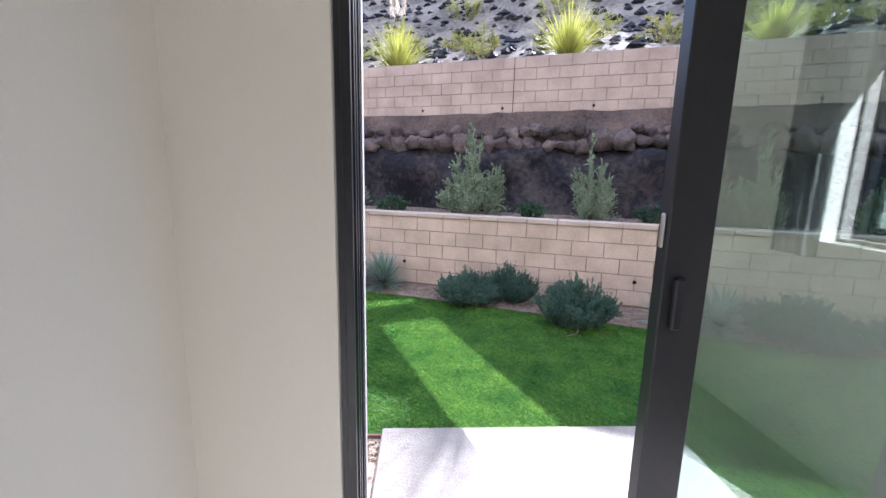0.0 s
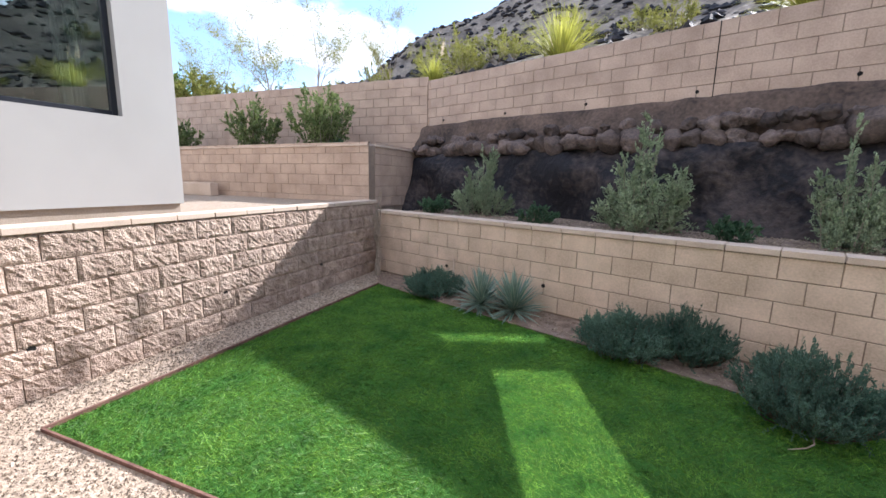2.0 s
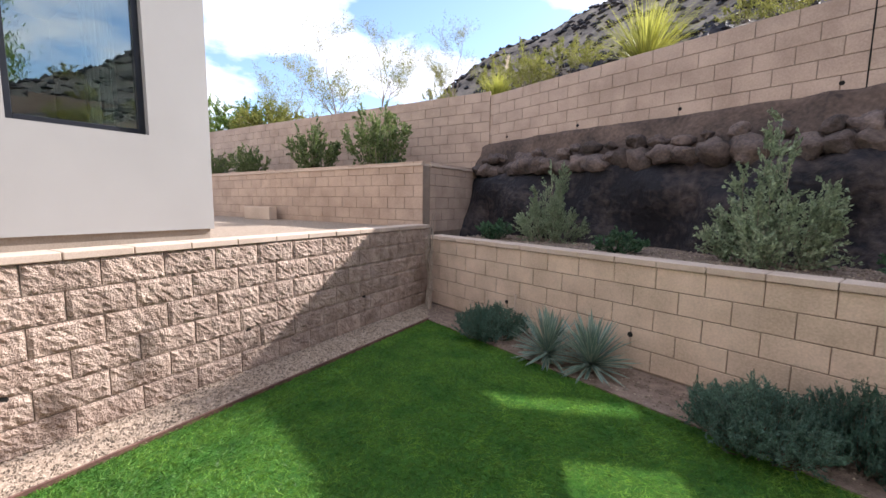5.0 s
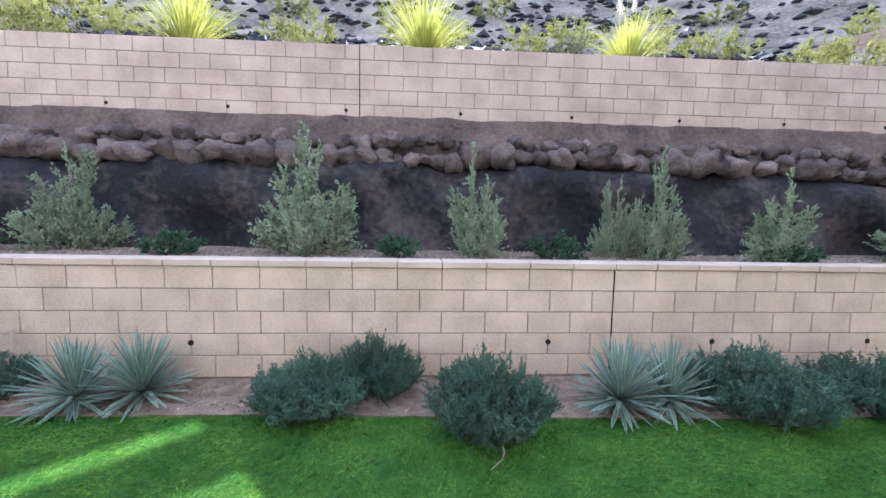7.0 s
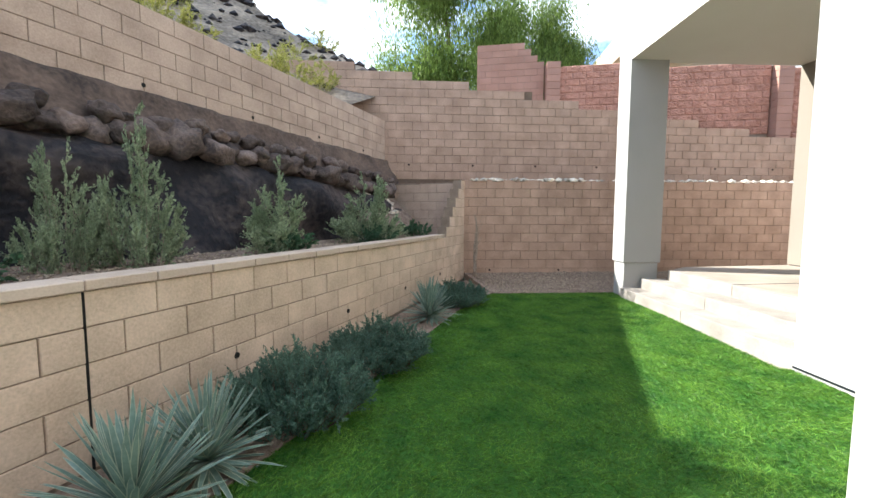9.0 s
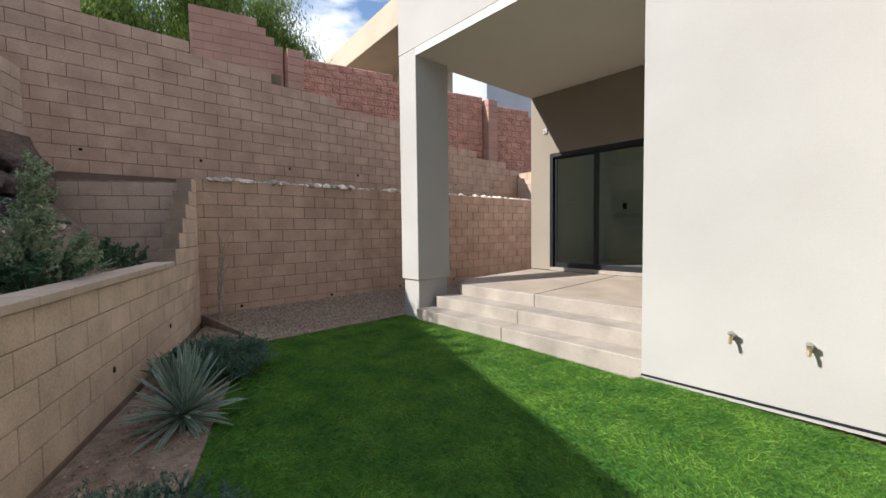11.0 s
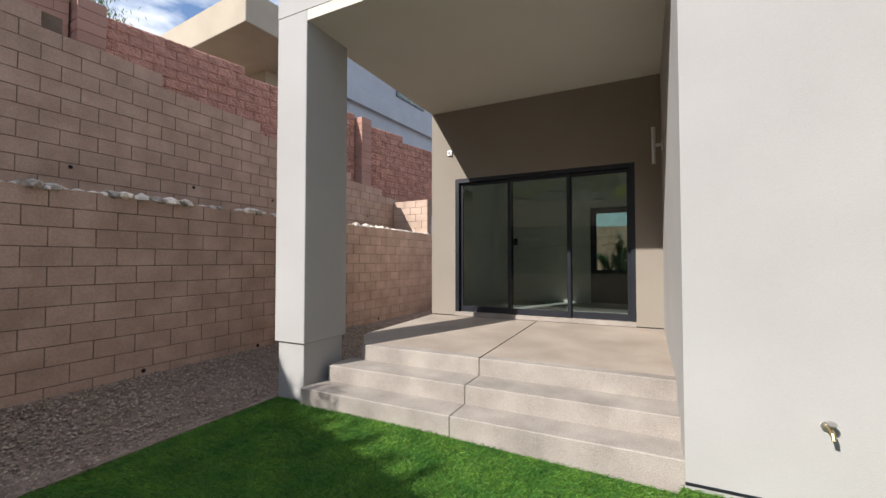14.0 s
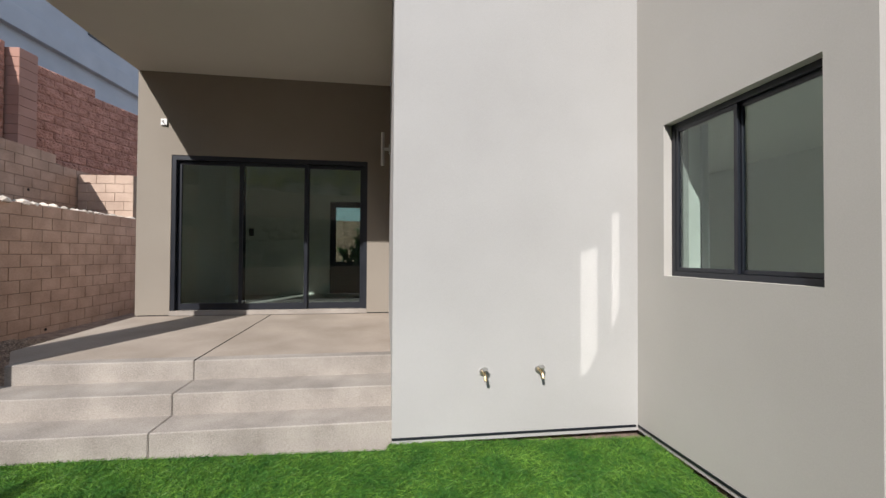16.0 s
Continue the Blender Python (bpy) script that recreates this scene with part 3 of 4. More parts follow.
structure("hillside", hill_mesh(), HILL, "steep dark rocky hillside with dry scrub", "hill")


# ---- the house ----
def wall_with_holes(u0, u1, z0, z1, holes):
    """Boxes in (u, z) that fill a wall round its openings."""
    us = sorted({u0, u1, *[h[0] for h in holes], *[h[1] for h in holes]})
    out = []
    for a, b in zip(us, us[1:]):
        mid = (a + b) / 2
        z = z0
        for h in sorted([h for h in holes if h[0] < mid < h[1]], key=lambda h: h[2]):
            if h[2] > z:
                out.append((a, b, z, h[2]))
            z = h[3]
        if z < z1:
            out.append((a, b, z, z1))
    return out


def house_wall_y(name, y0, y1, x0, x1, z0, z1, holes, material, label):
    bm = bmesh.new()
    for a, b, c, d in wall_with_holes(x0, x1, z0, z1, holes):
        box(bm, a, b, y0, y1, c, d)
    bmesh.ops.remove_doubles(bm, verts=bm.verts, dist=1e-5)
    return structure(name, bm, material, label, "wall")


def house_wall_x(name, x0, x1, y0, y1, z0, z1, holes, material, label):
    bm = bmesh.new()
    for a, b, c, d in wall_with_holes(y0, y1, z0, z1, holes):
        box(bm, x0, x1, a, b, c, d)
    bmesh.ops.remove_doubles(bm, verts=bm.verts, dist=1e-5)
    return structure(name, bm, material, label, "wall")


# the house is drawn square to its own axes, then turned 4.6 degrees about the corner of its wing
HOUSE = Matrix.Translation((3.93, -0.72, 0)) @ Matrix.Rotation(radians(4.6), 4, "Z") @ Matrix.Translation((-3.93, 0.72, 0))
standing = set(bpy.data.objects)
TOP = 6.6
DX0, DX1, DZ = -1.035, 1.50, 2.60      # garden door opening
WX, WY0, WY1, WZ0, WZ1 = 1.78, -0.37, 0.82, 1.36, 2.56
HY, GY = -0.71, 1.06                   # faces of the wing and of the garden wall
house_wall_y("wall_garden", GY - 0.18, GY, -3.4, 1.56, 0.0, TOP, [(DX0, DX1, 0.0, DZ)], STUCCO, "warm white stucco house wall with the garden door")

structure("wall_garden_return", boxes((-1.08, -0.997, GY - 0.028, GY + 0.003, 0.0, DZ + 0.02)), STUCCO, "stucco return beside the garden door", "wall")
house_wall_x("wall_window", 1.56, WX, HY, GY, 0.0, TOP, [(WY0, WY1, WZ0, WZ1)], STUCCO_GREY, "greige stucco house wall with a sliding window")

# the projecting wing between the recess and the porch
structure("wall_wing", prism([(1.56, HY), (3.91, HY), (3.91, -4.0), (3.6, -4.0), (3.6, -1.0), (1.56, -1.0)], 0.0, TOP), STUCCO, "warm white stucco wall with two hose taps", "wall")
structure("weep_screed", boxes((1.80, 3.91, HY - 0.01, HY + 0.006, 0.03, 0.05)), BLACK, "dark metal drip edge at the foot of the stucco", "trim")
structure("weep_screed", boxes((WX - 0.01, WX + 0.006, HY + 0.01, GY, 0.03, 0.05)), BLACK, "dark metal drip edge at the foot of the stucco", "trim")
# porch
PY, CZ = -4.0, 4.24
SLX0, SLX1, SLZ0, SLZ1 = 4.26, 7.15, 0.66, 3.0
house_wall_y("wall_porch", PY - 0.2, PY, 3.6, 7.62, 0.6, CZ, [(SLX0, SLX1, SLZ0, SLZ1)], STUCCO_PORCH, "taupe stucco wall at the back of the porch")
# solid black strip, set back, fills the slot under the porch wall
structure("wall_porch_foot", boxes((3.6, 7.59, PY - 0.18, PY - 0.02, 0.4, 0.6)), BLACK, "black recessed strip at the foot of the porch wall", "trim")
structure("floor_joint", prism([(5.702, -1.47), (5.709, -1.47), (5.709, -3.99), (5.702, -3.99)], 0.5, lambda x, y: 0.5345 + (-1.4 - y) * 0.02), DARK, "dark control joint in the porch floor", "joint")
structure("porch_ceiling", boxes((3.912, 7.48, -4.2, -0.775, CZ, CZ + 0.12), (7.48, 7.62, -4.2, -1.47, CZ, CZ + 0.12)), CEIL, "cream stucco porch ceiling", "ceiling")
structure("ceiling", prism([(3.915, -0.77), (7.93, -0.77), (7.93, -1.46), (7.63, -1.46), (7.63, -4.2), (3.915, -4.2)], CZ + 0.125, TOP), STUCCO, "warm white stucco storey above the porch", "wall")
structure("porch_floor", prism([(3.8, -1.5), (7.23, -1.5), (7.62, -2.0), (7.62, -4.2), (3.8, -4.2)], -0.05, lambda x, y: 0.53 + (-1.4 - y) * 0.02), CONC_WARM, "tan concrete porch floor with a control joint", "floor")
steps = thing("porch_steps", "three broad concrete steps up to the porch", "steps", kind="structure")
for k, (y0, y1, z0, z1) in enumerate(((-0.74, -1.1, -0.1, 0.178), (-1.08, -1.48, -0.1, 0.355), (-1.46, -1.62, -0.1, 0.532))):
    for x0, x1 in ((3.86, 5.704), (5.708, (7.50, 7.42, 7.24)[k])):
        part("step_slab", boxes((x0, x1, min(y0, y1), max(y0, y1), z0, z1 + k * 0.001), bevel=0.008), CONC, steps)
column = thing("column", "square warm white stucco column on a plain base", "column", kind="structure")
part("shaft", boxes((7.48, 7.93, -1.46, -0.77, 0.64, CZ + 0.12), bevel=0.006), STUCCO, column)
part("column_base", boxes((7.51, 7.90, -1.43, -0.80, -0.1, 0.638), bevel=0.006), STUCCO, column)
structure("door_slab", boxes((-1.08, 0.84, GY + 0.01, 2.335, -0.1, 0.04), bevel=0.008), CONC, "pale broom-finished concrete door slab", "slab")


# ---- doors and windows ----
def framed_pane(parent, plane, u0, u1, v, z0, z1, w=0.05, deep=0.05, glass=GLASS, bottom=None, name="panel"):
    """A glazed panel in a wall along x ('y' plane at v) or along y ('x' plane at v)."""
    def bx(a, b, c, d, t=deep):
        return boxes((a, b, v - t / 2, v + t / 2, c, d), bevel=0.003) if plane == "y" else boxes((v - t / 2, v + t / 2, a, b, c, d), bevel=0.003)
    bt = bottom or w
    fr = part(name + "_frame", bx(u0, u0 + w, z0, z1), BLACK, parent)
    part("stile", bx(u1 - w, u1, z0, z1), BLACK, parent)
    part("rail", bx(u0 + w, u1 - w, z1 - w, z1), BLACK, parent)
    part("rail", bx(u0 + w, u1 - w, z0, z0 + bt), BLACK, parent)
    g = part("pane", bx(u0 + w - 0.005, u1 - w + 0.005, z0 + bt - 0.005, z1 - w + 0.005, 0.006), glass, parent)
    g.visible_shadow = False
    return fr


gd = thing("door_1", "open black aluminium sliding glass door to the garden", "door", kind="structure")
part("jamb", boxes((DX0, DX0 + 0.014, 0.88, 1.03, 0.04, DZ), *[(DX0 + 0.014, DX0 + 0.035, y, y + 0.016, 0.04, DZ) for y in (0.882, 0.932, 0.966, 1.012)]), BLACK, gd)
part("weather_strip", boxes((DX0 + 0.014, DX0 + 0.024, 0.90, 0.906, 0.05, DZ - 0.07), (DX0 + 0.014, DX0 + 0.024, 0.952, 0.958, 0.05, DZ - 0.07)), STEEL, gd, "pale brush seal in the jamb")
part("strike_plate", boxes((DX0 + 0.014, DX0 + 0.022, 0.91, 0.926, 1.42, 1.50), bevel=0.002), STEEL, gd, "steel strike plate")
part("jamb", boxes((DX1 - 0.05, DX1, 0.84, 1.0, 0.04, DZ)), BLACK, gd)
part("head", boxes((DX0 + 0.05, DX1 - 0.05, 0.84, 1.0, DZ - 0.06, DZ)), BLACK, gd)
part("track", boxes((DX0 + 0.05, DX1 - 0.05, 0.84, 1.02, 0.0, 0.045)), BLACK, gd)
framed_pane(gd, "y", -0.25, 0.70, 0.875, 0.05, DZ - 0.06, 0.115, 0.045, GLASS, 0.12)
framed_pane(gd, "y", 0.60, DX1 - 0.05, 0.967, 0.05, DZ - 0.06, 0.10, 0.045, GLASS, 0.12)
part("latch", boxes((-0.256, -0.249, 0.866, 0.884, 1.50, 1.585), bevel=0.004), STEEL, gd, "steel latch plate")
part("pull", boxes((-0.225, -0.20, 0.835, 0.8525, 1.30, 1.43), bevel=0.004), BLACK, gd)

w1 = thing("window_1", "black-framed two-pane sliding window set in stucco", "window", kind="structure")
WV = WX - 0.10
part("window_frame", boxes((WV - 0.04, WV + 0.03, WY0, WY0 + 0.04, WZ0, WZ1), (WV - 0.04, WV + 0.03, WY1 - 0.04, WY1, WZ0, WZ1), (WV - 0.04, WV + 0.03, WY0 + 0.04, WY1 - 0.04, WZ0, WZ0 + 0.04), (WV - 0.04, WV + 0.03, WY0 + 0.04, WY1 - 0.04, WZ1 - 0.04, WZ1)), BLACK, w1)
framed_pane(w1, "x", WY0 + 0.04, 0.235, WV + 0.012, WZ0 + 0.04, WZ1 - 0.04, 0.03, 0.025, GLASS_DARK, name="sash")
framed_pane(w1, "x", 0.215, WY1 - 0.04, WV - 0.016, WZ0 + 0.04, WZ1 - 0.04, 0.03, 0.025, GLASS_DARK, name="sash")

sd = thing("door_2", "black aluminium three-panel sliding glass door of the porch", "door", kind="structure")
SV = PY - 0.06
part("head", boxes((SLX0, SLX1, SV - 0.06, SV + 0.05, SLZ1 - 0.07, SLZ1)), BLACK, sd)
part("jamb", boxes((SLX0, SLX0 + 0.06, SV - 0.06, SV + 0.05, SLZ0, SLZ1 - 0.07)), BLACK, sd)
part("jamb", boxes((SLX1 - 0.06, SLX1, SV - 0.06, SV + 0.05, SLZ0, SLZ1 - 0.07)), BLACK, sd)
part("sill_track", boxes((SLX0, SLX1, SV - 0.06, SV + 0.07, SLZ0 - 0.07, SLZ0)), CONC, sd)
for a, b, v in ((SLX0 + 0.06, 5.22, SV - 0.03), (5.18, 6.20, SV + 0.01), (6.12, SLX1 - 0.06, SV - 0.03)):
    framed_pane(sd, "y", a, b, v, SLZ0, SLZ1 - 0.07, 0.055, 0.035, GLASS_DARK, 0.10)


# ---- rooms behind the glass ----
structure("room_floor", boxes((-1.40, 1.56, -4.2, 0.84, -0.1, 0.03)), FLOOR, "pale tiled floor of the garden room", "floor")
structure("room_wall_west", boxes((-1.56, -1.40, -4.2, 0.878, 0.0, 2.9)), DRYWALL, "white painted room wall", "wall")
structure("room_wall_south", boxes((-1.56, 1.56, -4.36, -4.2, 0.0, 2.9)), DRYWALL, "white painted room wall", "wall")
structure("room_wall_east", boxes((1.44, 1.558, -4.2, WY0 - 0.02, 0.0, 2.9), (1.44, 1.558, WY0 - 0.02, 0.83, 0.0, WZ0 - 0.02), (1.44, 1.558, WY0 - 0.02, 0.83, WZ1 + 0.02, 2.9)), DRYWALL, "white painted room wall", "wall")
structure("room_wall_north", boxes((-1.40, DX0 - 0.003, 0.864, 0.878, 0.0, 2.9), (DX0 - 0.003, DX1, 0.864, 0.878, DZ, 2.9)), DRYWALL, "white painted wall beside the garden door", "wall")
structure("room_ceiling", boxes((-1.56, 1.56, -4.36, 0.86, 2.9, 3.0)), DRYWALL, "white painted room ceiling", "ceiling")


def curtain(name, x, y0, y1, z0, z1, label):
    bm = bmesh.new()
    n = 40
    lo, hi = [], []
    for i in range(n + 1):
        y = y0 + (y1 - y0) * i / n
        dx = 0.035 * math.sin(i * 1.15) + 0.012 * math.sin(i * 2.7)
        lo.append(bm.verts.new((x + dx, y, z0)))
        hi.append(bm.verts.new((x + dx * 0.8, y, z1)))
    for i in range(n):
        bm.faces.new((lo[i], lo[i + 1], hi[i + 1], hi[i]))
    bmesh.ops.solidify(bm, geom=bm.faces, thickness=0.003)
    return tagged(part(name, bm, CURTAIN, smooth=True), label, "curtain")


curtain("curtain", 1.40, -0.62, -0.37, 1.25, 2.65, "gathered sheer white curtain beside the window")
HB = -6.9
structure("hall_floor", boxes((3.6, 7.60, HB, PY - 0.2, 0.4, 0.62)), FLOOR, "pale tiled floor of the hall", "floor")
structure("hall_wall_east", boxes((7.44, 7.60, HB, PY - 0.201, 0.6, 3.6)), DRYWALL, "white painted hall wall", "wall")
structure("hall_wall_west", boxes((3.44, 3.6, HB, PY - 0.01, 0.6, 3.6)), DRYWALL, "white painted hall wall", "wall")
bm = bmesh.new()
for a, b, c, d in wall_with_holes(3.6, 7.6, 0.62, 3.6, [(4.30, 5.22, 0.62, 2.72)]):
    box(bm, a, b, HB - 0.16, HB, c, d)
structure("hall_wall_south", bm, DRYWALL, "white painted hall wall with a glazed door", "wall")
structure("hall_ceiling", boxes((3.44, 7.62, HB, PY - 0.2, 3.6, 3.7)), DRYWALL, "white painted hall ceiling", "ceiling")
hd = thing("door_3", "black front door with a glazed upper half", "door", kind="structure")
framed_pane(hd, "y", 4.30, 5.22, HB - 0.08, 0.63, 2.72, 0.13, 0.05, GLASS, 0.72)
sw = thing("switch_plate", "dark rectangular control panel on the hall wall", "switch", pose(6.9, HB, 2.0))
part("plate", boxes((-0.05, 0.05, 0.0, 0.02, -0.08, 0.08), bevel=0.004), BLACK, sw)

# house body that closes the place behind the camera
structure("house_roof", boxes((-3.4, 3.7, -9.0, GY, TOP, TOP + 0.2)), STUCCO, "flat stucco parapet roof", "roof")
structure("house_back", boxes((-3.4, -3.2, -9.0, GY - 0.185, 0.0, TOP), (-3.2, 3.4, -9.2, -9.0, 0.0, TOP)), STUCCO, "plain stucco rear wall of the house", "wall")
# made-up wall and paving, added to darken the view through the front door pane
structure("wall_courtyard", boxes((2.0, 9.0, -11.0, -10.8, 0.0, 2.6)), RED, "red block wall made up to darken the front door pane", "wall")
structure("courtyard_paving", boxes((2.0, 9.0, -10.8, HB - 0.17, 0.3, 0.58)), CONC, "concrete paving of the made-up backdrop beyond the front door", "pavement")

# fittings of the house walls
def tap(x, z, label):
    ob = thing("hose_tap", label, "tap", pose(x, HY, z), "hose taps on the wing wall")
    bm = bmesh.new()
    bmesh.ops.create_cone(bm, cap_ends=True, segments=14, radius1=0.028, radius2=0.028, depth=0.012, matrix=Matrix.Translation((0, 0.007, 0)) @ Matrix.Rotation(radians(90), 4, "X"))
    part("flange", bm, STEEL, ob)
    bm = bmesh.new()
    tube(bm, [Vector((0, 0.012, 0)), Vector((0, 0.07, 0.0)), Vector((0, 0.10, -0.012)), Vector((0, 0.115, -0.045))], [0.012, 0.013, 0.014, 0.012], 8)
    part("spout", bm, BRASS, ob)
    bm = bmesh.new()
    tube(bm, [Vector((0, 0.07, 0.0)), Vector((0, 0.085, 0.035))], [0.006, 0.006], 6)
    part("valve_stem", bm, BRASS, ob)
    bm = bmesh.new()
    bmesh.ops.create_cone(bm, cap_ends=True, segments=12, radius1=0.024, radius2=0.024, depth=0.010, matrix=Matrix.Translation((0, 0.088, 0.04)) @ Matrix.Rotation(radians(-25), 4, "X"))
    part("handwheel", bm, STEEL, ob)


tap(3.17, 0.555, "brass hose tap with a round handle on stucco")
tap(2.69, 0.56, "brass hose tap with a round handle on stucco")

lamp = thing("wall_lamp", "slim brushed steel wall light on the porch wall", "lamp", pose(3.91, -3.4, 3.06))
bm = bmesh.new()
box(bm, 0.0, 0.02, -0.06, 0.06, -0.06, 0.06, bevel=0.003)
part("back_plate", bm, LAMP_METAL, lamp)
bm = bmesh.new()
box(bm, 0.02, 0.09, -0.012, 0.012, -0.02, 0.02, bevel=0.003)
part("arm", bm, LAMP_METAL, lamp)
bm = bmesh.new()
tube(bm, [Vector((0.11, 0, -0.24)), Vector((0.11, 0, 0.24))], [0.024, 0.024], 12)
part("light_tube", bm, LAMP_METAL, lamp)

junction = thing("wall_box", "small open junction box on the porch wall", "junction box", pose(7.25, PY, 3.48))
part("box", boxes((-0.045, 0.045, 0.0, 0.03, -0.05, 0.05), bevel=0.004), STEEL, junction)
bm = bmesh.new()
tube(bm, [Vector((0, 0.03, 0.02)), Vector((0.01, 0.06, 0.0)), Vector((-0.02, 0.07, -0.03))], [0.006, 0.006, 0.004], 6)
part("cable", bm, BLACK, junction)

# unseen pane, made up as a source for the thin light strip on the lawn
tw = thing("window_3", "narrow black-framed transom pane above the garden door", "window", kind="structure")
framed_pane(tw, "y", -1.05, 0.5, GY + 0.015, 2.73, 2.88, 0.02, 0.025, GLASS, name="transom")
for ob in bpy.data.objects:
    if ob not in standing and ob.parent is None:
        ob.matrix_basis = HOUSE @ ob.matrix_basis


# ---- the neighbour's wing on the raised pad ----
NX = -5.3
house_wall_x("wall_neighbour", NX - 0.2, NX, -6.0, 3.53, 1.33, 7.0, [(2.10, 3.0, 2.20, 3.62)], STUCCO, "warm white stucco wall of the wing on the pad")
structure("wall_neighbour_north", boxes((-14.0, NX - 0.2, 3.33, 3.53, 1.33, 7.0)), STUCCO, "warm white stucco wall of the wing on the pad", "wall")
structure("wall_neighbour_foot", boxes((-14.0, NX - 0.03, -6.0, 3.50, 1.15, 1.33)), CONC_WARM, "dark concrete footing under the stucco", "trim")
structure("neighbour_roof", boxes((-14.0, NX, -6.0, 3.53, 7.0, 7.2)), STUCCO, "flat stucco roof of the wing", "roof")
structure("neighbour_room", boxes((-9.0, NX - 0.2, 3.2, 3.32, 1.35, 4.2), (-9.1, -9.0, -1.0, 3.32, 1.35, 4.2), (-9.0, NX - 0.2, -1.1, -1.0, 1.35, 4.2), (-9.0, NX - 0.2, -1.0, 3.2, 4.1, 4.2), (-9.0, NX - 0.2, -1.0, 3.2, 1.34, 1.4)), DRYWALL, "white painted room behind the window", "wall")
w2 = thing("window_2", "black-framed fixed window in the wing on the pad", "window", kind="structure")
framed_pane(w2, "x", 2.10, 3.0, NX - 0.10, 2.20, 3.62, 0.05, 0.06, GLASS)
curtain("curtain", NX - 0.35, 2.66, 2.88, 1.5, 3.7, "gathered pale curtain behind the neighbour window")


# ---- east boundary: cobbles, red walls, neighbours ----
rnd = random.Random(31)
cob = []
for k in range(6):
    bm = bmesh.new()
    bmesh.ops.create_icosphere(bm, subdivisions=1, radius=1.0)
    for v in bm.verts:
        q = 1 + 0.35 * noise.noise(v.co * 1.2 + Vector((k * 5.1, 2, 0)))
        v.co = Vector((v.co.x * q, v.co.y * q * 0.75, v.co.z * q * 0.5))
    cob.append(finish("cobble", bm, COBBLE))
ledge = bpy.data.objects["east_ledge"]
for k in range(290):
    t = rnd.random()
    x = 9.28 + 0.93 * t + 0.04 + (rnd.random() ** 2.0) * 0.7
    y = 2.35 - 9.6 * t
    r = rnd.uniform(0.05, 0.125)
    part("cobble", rnd.choice(cob), None, ledge, m=Matrix.LocRotScale((x, y, 2.27 + r * 0.35), Euler((0, 0, rnd.uniform(0, 6.3))), (r, r, r)))
for k in range(40):
    s, d = rnd.uniform(9.6, 11.1), rnd.uniform(1.5, 2.2)
    x, y = along(L0, s, d)
    r = rnd.uniform(0.05, 0.14)
    part("cobble", rnd.choice(cob), None, ledge, m=Matrix.LocRotScale((x, y, 1.3 + (d - 1.4) * 1.1 + r * 0.3), Euler((0, 0, rnd.uniform(0, 6.3))), (r, r, r)))
structure("rubble_slope", prism([along(L0, 9.4, 1.4), along(L0, 11.3, 1.2), along(L0, 11.5, 2.4), along(L0, 9.2, 2.4)], 0.9, lambda x, y: 1.25 if (x - L0.x) * 0.295 + (y - L0.y) * 0.9555 < 1.8 else 2.35), EARTH, "brown stony slope at the end of the bed", "soil")

RU = Vector((-0.14, -0.99))
R0 = Vector((13.2, -0.34))
rp = lambda s: tuple(R0 + RU * s)


def pilaster(name, s, z0, z1):
    x, y = rp(s)
    ob = thing(name, "tall reddish block pilaster in the boundary wall", "pilaster", pose(x, y, 0), "pilasters of the red wall")
    me = finish("block", box(bmesh.new(), -0.23, 0.2, -0.21, 0.21, 0.003, CH - 0.003, bevel=0.006), RED_PLAIN)
    for k in range(int((z1 - z0) / CH + 0.5)):
        part("block", me, None, ob, m=Matrix.Translation((0, 0, z0 + k * CH)))


block_wall("wall_red_north", "red block boundary wall with a stepped sloping top", rp(-0.25), rp(-2.35), 4.9, lambda s: 7 if s < 0.4 else (9 if s < 0.8 else 10), flat_red, seed=15)
pilaster("pilaster", 0.0, 4.4, 6.30)
block_wall("wall_red_middle", "red split-face block boundary wall", rp(6.1), rp(0.22), 3.9, lambda s: 11 if s > 4.7 else (11 if s > 3.2 else 10), split_red, seed=16)
pilaster("pilaster", 6.35, 3.6, 5.92)
block_wall("wall_red_south", "red split-face block boundary wall", rp(12.6), rp(6.6), 3.5, lambda s: 11 if s > 4.6 else 10, split_red, seed=17)
structure("east_slope", prism([(10.3, 6.5), (11.8, -8.4), (15.0, -9), (40, -30), (40, 14), (14.5, 7.0)], 1.0, lambda x, y: (5.0 if y > 3 else 3.3) if x < 12 else (5.4 if y > -5 else 3.8)), EARTH, "bare tan slope above the brown walls", "ground")


def far_house(name, label, x0, x1, y0, y1, z0, z1, material, roof=0.0, windows=(), eave=0.45, back=0.02, ledge=None):
    h = thing(name, label, "house")
    part("wall", boxes((x0, x1, y0, y1, z0, z1)), material, h)
    part("roof", boxes((x0 - roof, x1 + roof, y0 - back, y1 + roof, z1, z1 + eave), bevel=0.03), material, h)
    if ledge:
        part("ledge", boxes((x0 - 0.35, x0 - 0.001, y0, y1, *ledge), bevel=0.02), material, h)
    for a, b, c, d in windows:
        w = part("window", boxes((x0 - 0.06, x0 - 0.01, a, b, c, d)), BLACK, h)
        part("pane", boxes((x0 - 0.075, x0 - 0.062, a + 0.08, b - 0.08, c + 0.08, d - 0.08)), GLASS_DARK, w)
    return h


far_house("house", "tan stucco neighbour house with a deep flat roof overhang", 22.8, 30, -13.4, -10.7, 3.0, 11.6, STUCCO_TAN, 3.2, (), 1.5)
